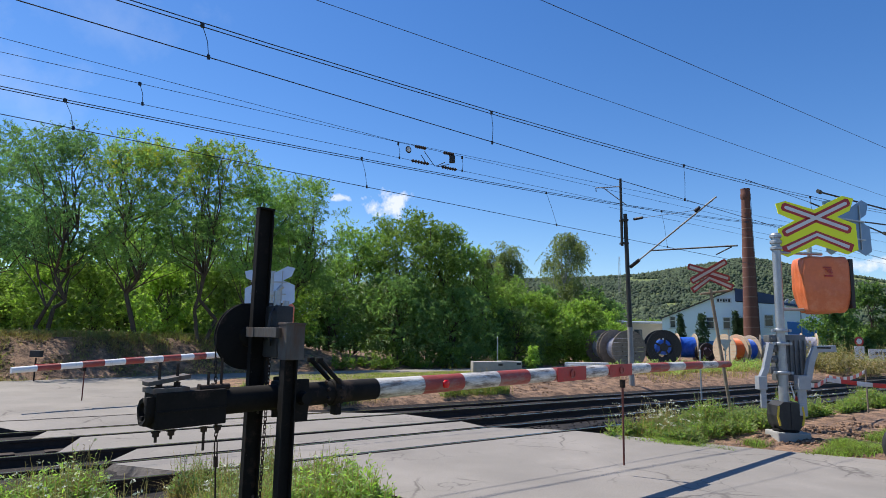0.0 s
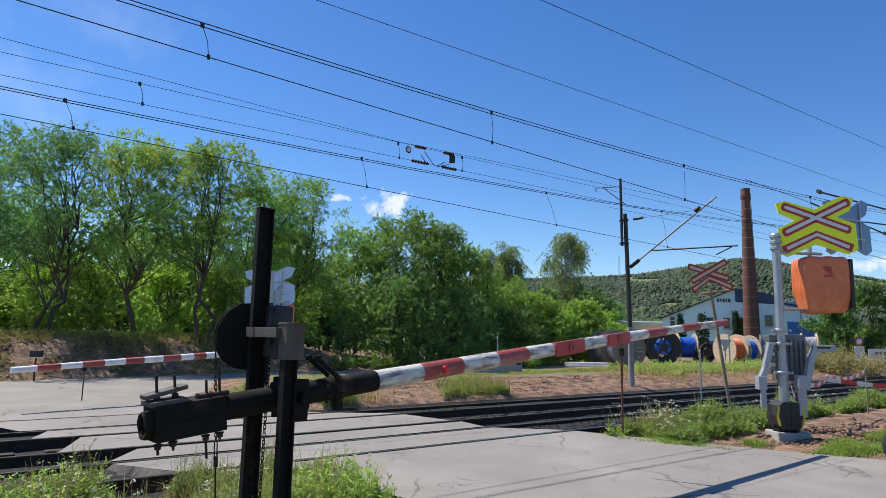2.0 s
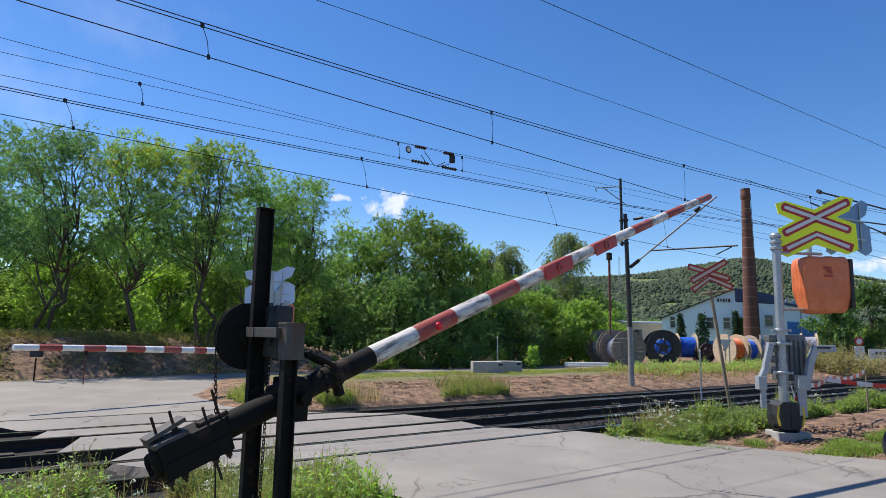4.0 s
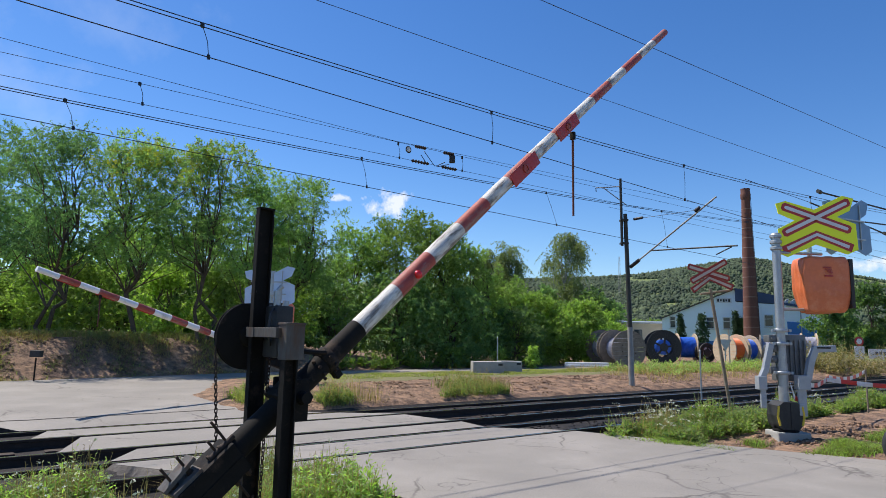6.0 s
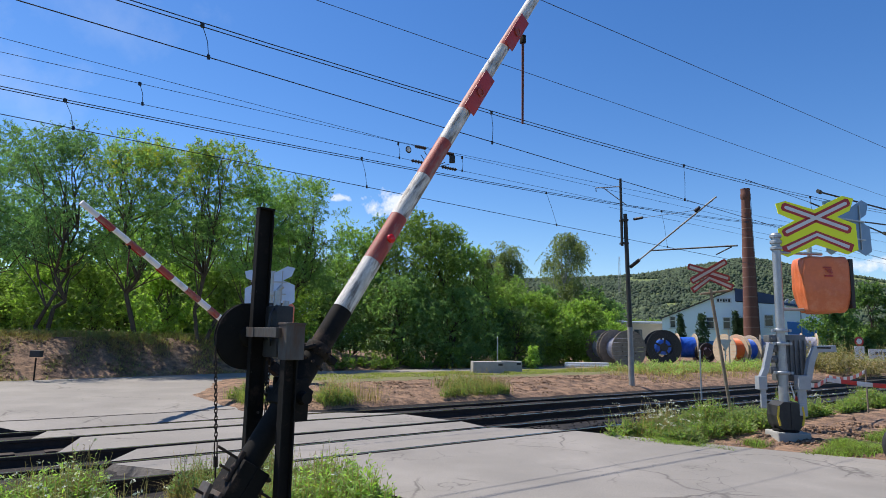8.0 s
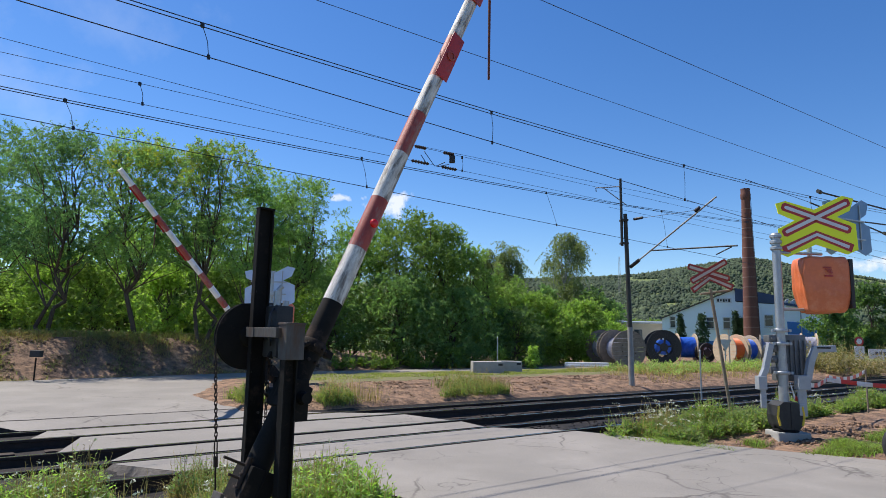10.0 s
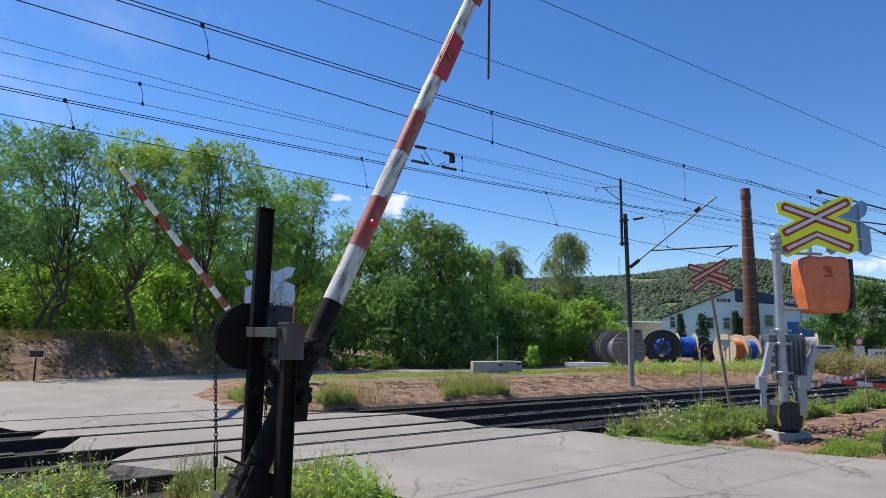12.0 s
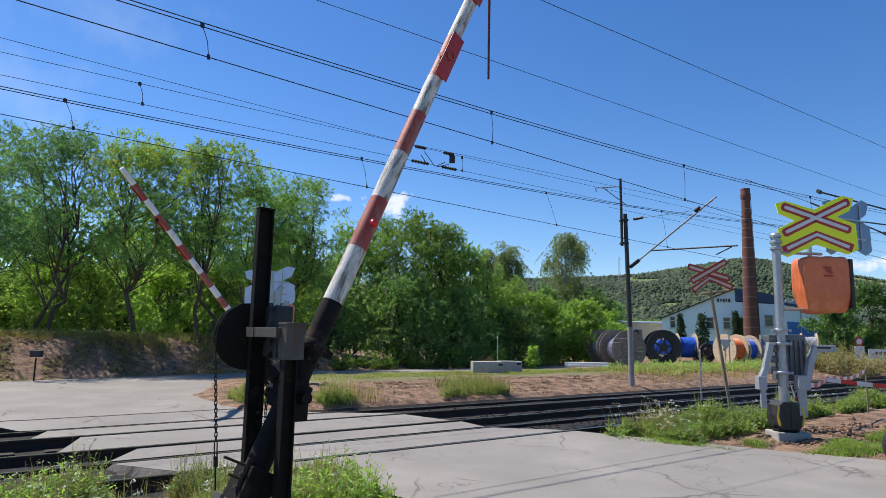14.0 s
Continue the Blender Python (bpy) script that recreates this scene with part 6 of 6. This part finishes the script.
def stones(label, regions, count, r, m, seed, name="stones"):
    rng = np.random.default_rng(seed)
    bm = B()
    bmesh.ops.create_icosphere(bm, subdivisions=1, radius=1)
    bv = np.array([v.co[:] for v in bm.verts])
    bf = np.array([[v.index for v in f.verts] for f in bm.faces])
    bm.free()
    pts = scatter(rng, regions, count)
    V = [(bv * (1 + 0.25 * rng.normal(size=(len(bv), 1)))) * r * rng.uniform(0.4, 1.8) * np.array([1, rng.uniform(0.6, 1), rng.uniform(0.4, 0.8)]) + p for p in pts]
    F = [bf + i * len(bv) for i in range(len(pts))]
    tagged(raw(name, np.concatenate(V), np.concatenate(F), m), label, "stones", kind="stuff")


def build_plants():
    front = [(-2.5, 3.7, 5.3, 7.6, 0.0)]
    weeds("green weeds growing in front of the barrier", front, 5200, 0.36, 0.036, M_WEED, 1, 0.02)
    weeds("dark leafy weeds in front of the barrier", front, 2200, 0.32, 0.04, M_DARKLEAF, 28, 0, "dark_weeds")
    weeds("brown withered weeds in front of the barrier", front, 900, 0.5, 0.025, M_DRYWEED, 29, 0.05, "withered_weeds")
    weeds("tall dry weed stalks with pale flowers", [(-1, 2.6, 5.0, 6.6, 0.1)], 130, 0.62, 0.02, M_STRAW, 2, 0.3, "weed_stalks", 8)
    weeds("bright green leafy weeds beside the road", [(2.2, 3.7, 5.0, 6.6, 0.1), (0.2, 1.4, 6.2, 7.4, 0)], 800, 0.42, 0.06, M_BRIGHTLEAF, 3, 0.02)
    grass("green and dry grass in front of the barrier", [(-3, 3.9, 4.8, 7.7, 0.0)], 13000, 0.22, 0.004, M_GRASS, 4)
    grass("dry straw beside the rails", [(-2, 2.8, 6.8, 8.0, 0.0)], 6000, 0.16, 0.004, M_STRAW, 5, lean=0.8)
    verge = [(9.95, 13.6, 6.1, 7.7, -0.35), (13.3, 24, 6.5, 7.6, 0)]
    weeds("lush green weeds between road and rails", verge, 1900, 0.35, 0.075, M_WEED, 6, 0.02)
    weeds("bright fresh weeds between road and rails", verge, 800, 0.36, 0.07, M_BRIGHTLEAF, 26, 0, "fresh_weeds")
    weeds("dark seeding weeds between road and rails", verge, 400, 0.5, 0.05, M_DARKLEAF, 27, 0, "seeding_weeds")
    weeds("dry seeding weeds beside the rails", [(9.8, 11.6, 6.7, 7.7, -0.3)], 240, 0.6, 0.03, M_STRAW, 7, 0.4)
    grass("short green grass along the road edge", [(10.05, 11.5, 5.4, 7.3, -0.45), (10.95, 16, 3.9, 4.7, -0.4)], 8000, 0.12, 0.006, M_BRIGHTLEAF, 8, lean=0.6)
    grass("mixed yellow-green grass along the road edge", [(10.05, 11.5, 5.4, 7.3, -0.45), (10.95, 16, 3.9, 4.7, -0.4)], 6000, 0.13, 0.006, M_GRASS, 31, lean=0.6)
    grass("green grass along the rails", verge, 6000, 0.28, 0.005, M_GRASS, 9)
    grass("yellow-green tall grass on the dirt bank", [(10.7, 13.3, 14.1, 15.6, 0.3), (5.3, 6.0, 14.4, 16.2, 0), (7.0, 8.2, 14.0, 14.6, 0)], 3000, 0.32, 0.006, M_GRASS, 10)
    weeds("leafy weeds on the dirt bank", [(10.7, 13.3, 14.1, 15.6, 0.3), (5.3, 6.0, 14.4, 16.2, 0), (7.0, 8.2, 14.0, 14.6, 0)], 330, 0.38, 0.06, M_WEED, 30, 0, "bank_weeds")
    grass("reddish dry stalks on the dirt bank", [(10.9, 13.6, 14.1, 15.8, 0.3), (7.2, 9.0, 14.0, 15.2, 0)], 1100, 0.55, 0.005, M_STRAW, 11, lean=0.2)
    grass("short grass strip along the side road", [(8.0, 36, 18.2, 21.6, 0.05)], 20000, 0.07, 0.008, M_GRASS, 12)
    grass("tall yellow-green grass on the slope by the reels", [(23, 42, 16.0, 20.5, 0.4)], 7000, 0.2, 0.012, M_GRASS, 13)
    weeds("green leafy weeds on the slope by the reels", [(22, 42, 15.4, 20.5, 0.4)], 700, 0.45, 0.10, M_WEED, 32, 0, "slope_weeds")
    grass("dry straw on the slope by the reels", [(20, 42, 14.6, 20.5, 0.3)], 4000, 0.32, 0.01, M_STRAW, 14)
    weeds("brownish dry bushes beyond the rails", [(37, 46, 13.5, 18, 0.0)], 700, 1.3, 0.12, M_DRYWEED, 15, name="dry_bushes")
    grass("dry undergrowth on the bank under the trees", [(-2, 9, 27.2, 31.5, 0.2), (-14, 0, 25.5, 30, 0.2)], 12000, 0.25, 0.01, M_STRAW, 16, lean=0.8)
    grass("green undergrowth on the bank under the trees", [(-2, 9, 28.2, 31.5, 0.2), (-14, 0, 26.0, 30, 0.2)], 8000, 0.3, 0.012, M_GRASS, 17)
    weeds("young green shoots beside the side road", [(13, 30, 27.0, 28.2, 0)], 260, 0.9, 0.13, M_BRIGHTLEAF, 18, name="shoots", per=18)
    face = [(-9, -3, 23.2, 27.4, 0), (-3, 2, 24.2, 28.2, 0), (2, 6, 25.1, 29, 0), (6, 10, 26.2, 30, 0)]
    grass("dry leaf litter and straw on the bank face", face, 9000, 0.12, 0.012, M_DRYWEED, 23, lean=1.2)
    grass("tufts of green grass on the bank face", face, 1200, 0.2, 0.010, M_GRASS, 24)
    stones("brown clods on the bank face", face, 2500, 0.05, M_DIRT, 25, "bank_clods")
    stones("reddish brown rubble on the dirt bank", [(6.4, 26, 14.1, 17.6, 0.1)], 3000, 0.022, M_DIRT, 19)
    stones("brown clods and stones beside the footing", [(11.6, 17, 4.6, 6.0, -0.3)], 900, 0.035, M_DIRT, 20, "clods")
    stones("pale ballast stones between the rails", [(14, 40, 10.2, 11.4, 0)], 700, 0.03, M_CONCRETE, 21, "pale_ballast")
    stones("dark ballast stones between the rails", [(-6, 1.0, 7.7, 13.8, 0), (9.6, 22, 7.7, 13.8, -0.2)], 3800, 0.024, M_BALLAST, 22, "dark_ballast")


build_plants()


# ---- motion ----
def motions():
    for (base, boom, rod), swing, z0, r, rl in ((NEAR, NEAR_SWING, 1.336, 4.95, 0.15), (FAR, FAR_SWING, 1.192, 4.75, 0.06)):
        rows, hang = [], []
        for t, a in swing:
            rows.append((t, pose(0, 0, z0, 0, -a, 0)))
            c, s = math.cos(radians(a)), math.sin(radians(a))
            hang.append((t, pose(r * c + rl * s, 0, z0 + r * s - rl * c)))
        walk(boom, rows)
        walk(rod, hang)


motions()
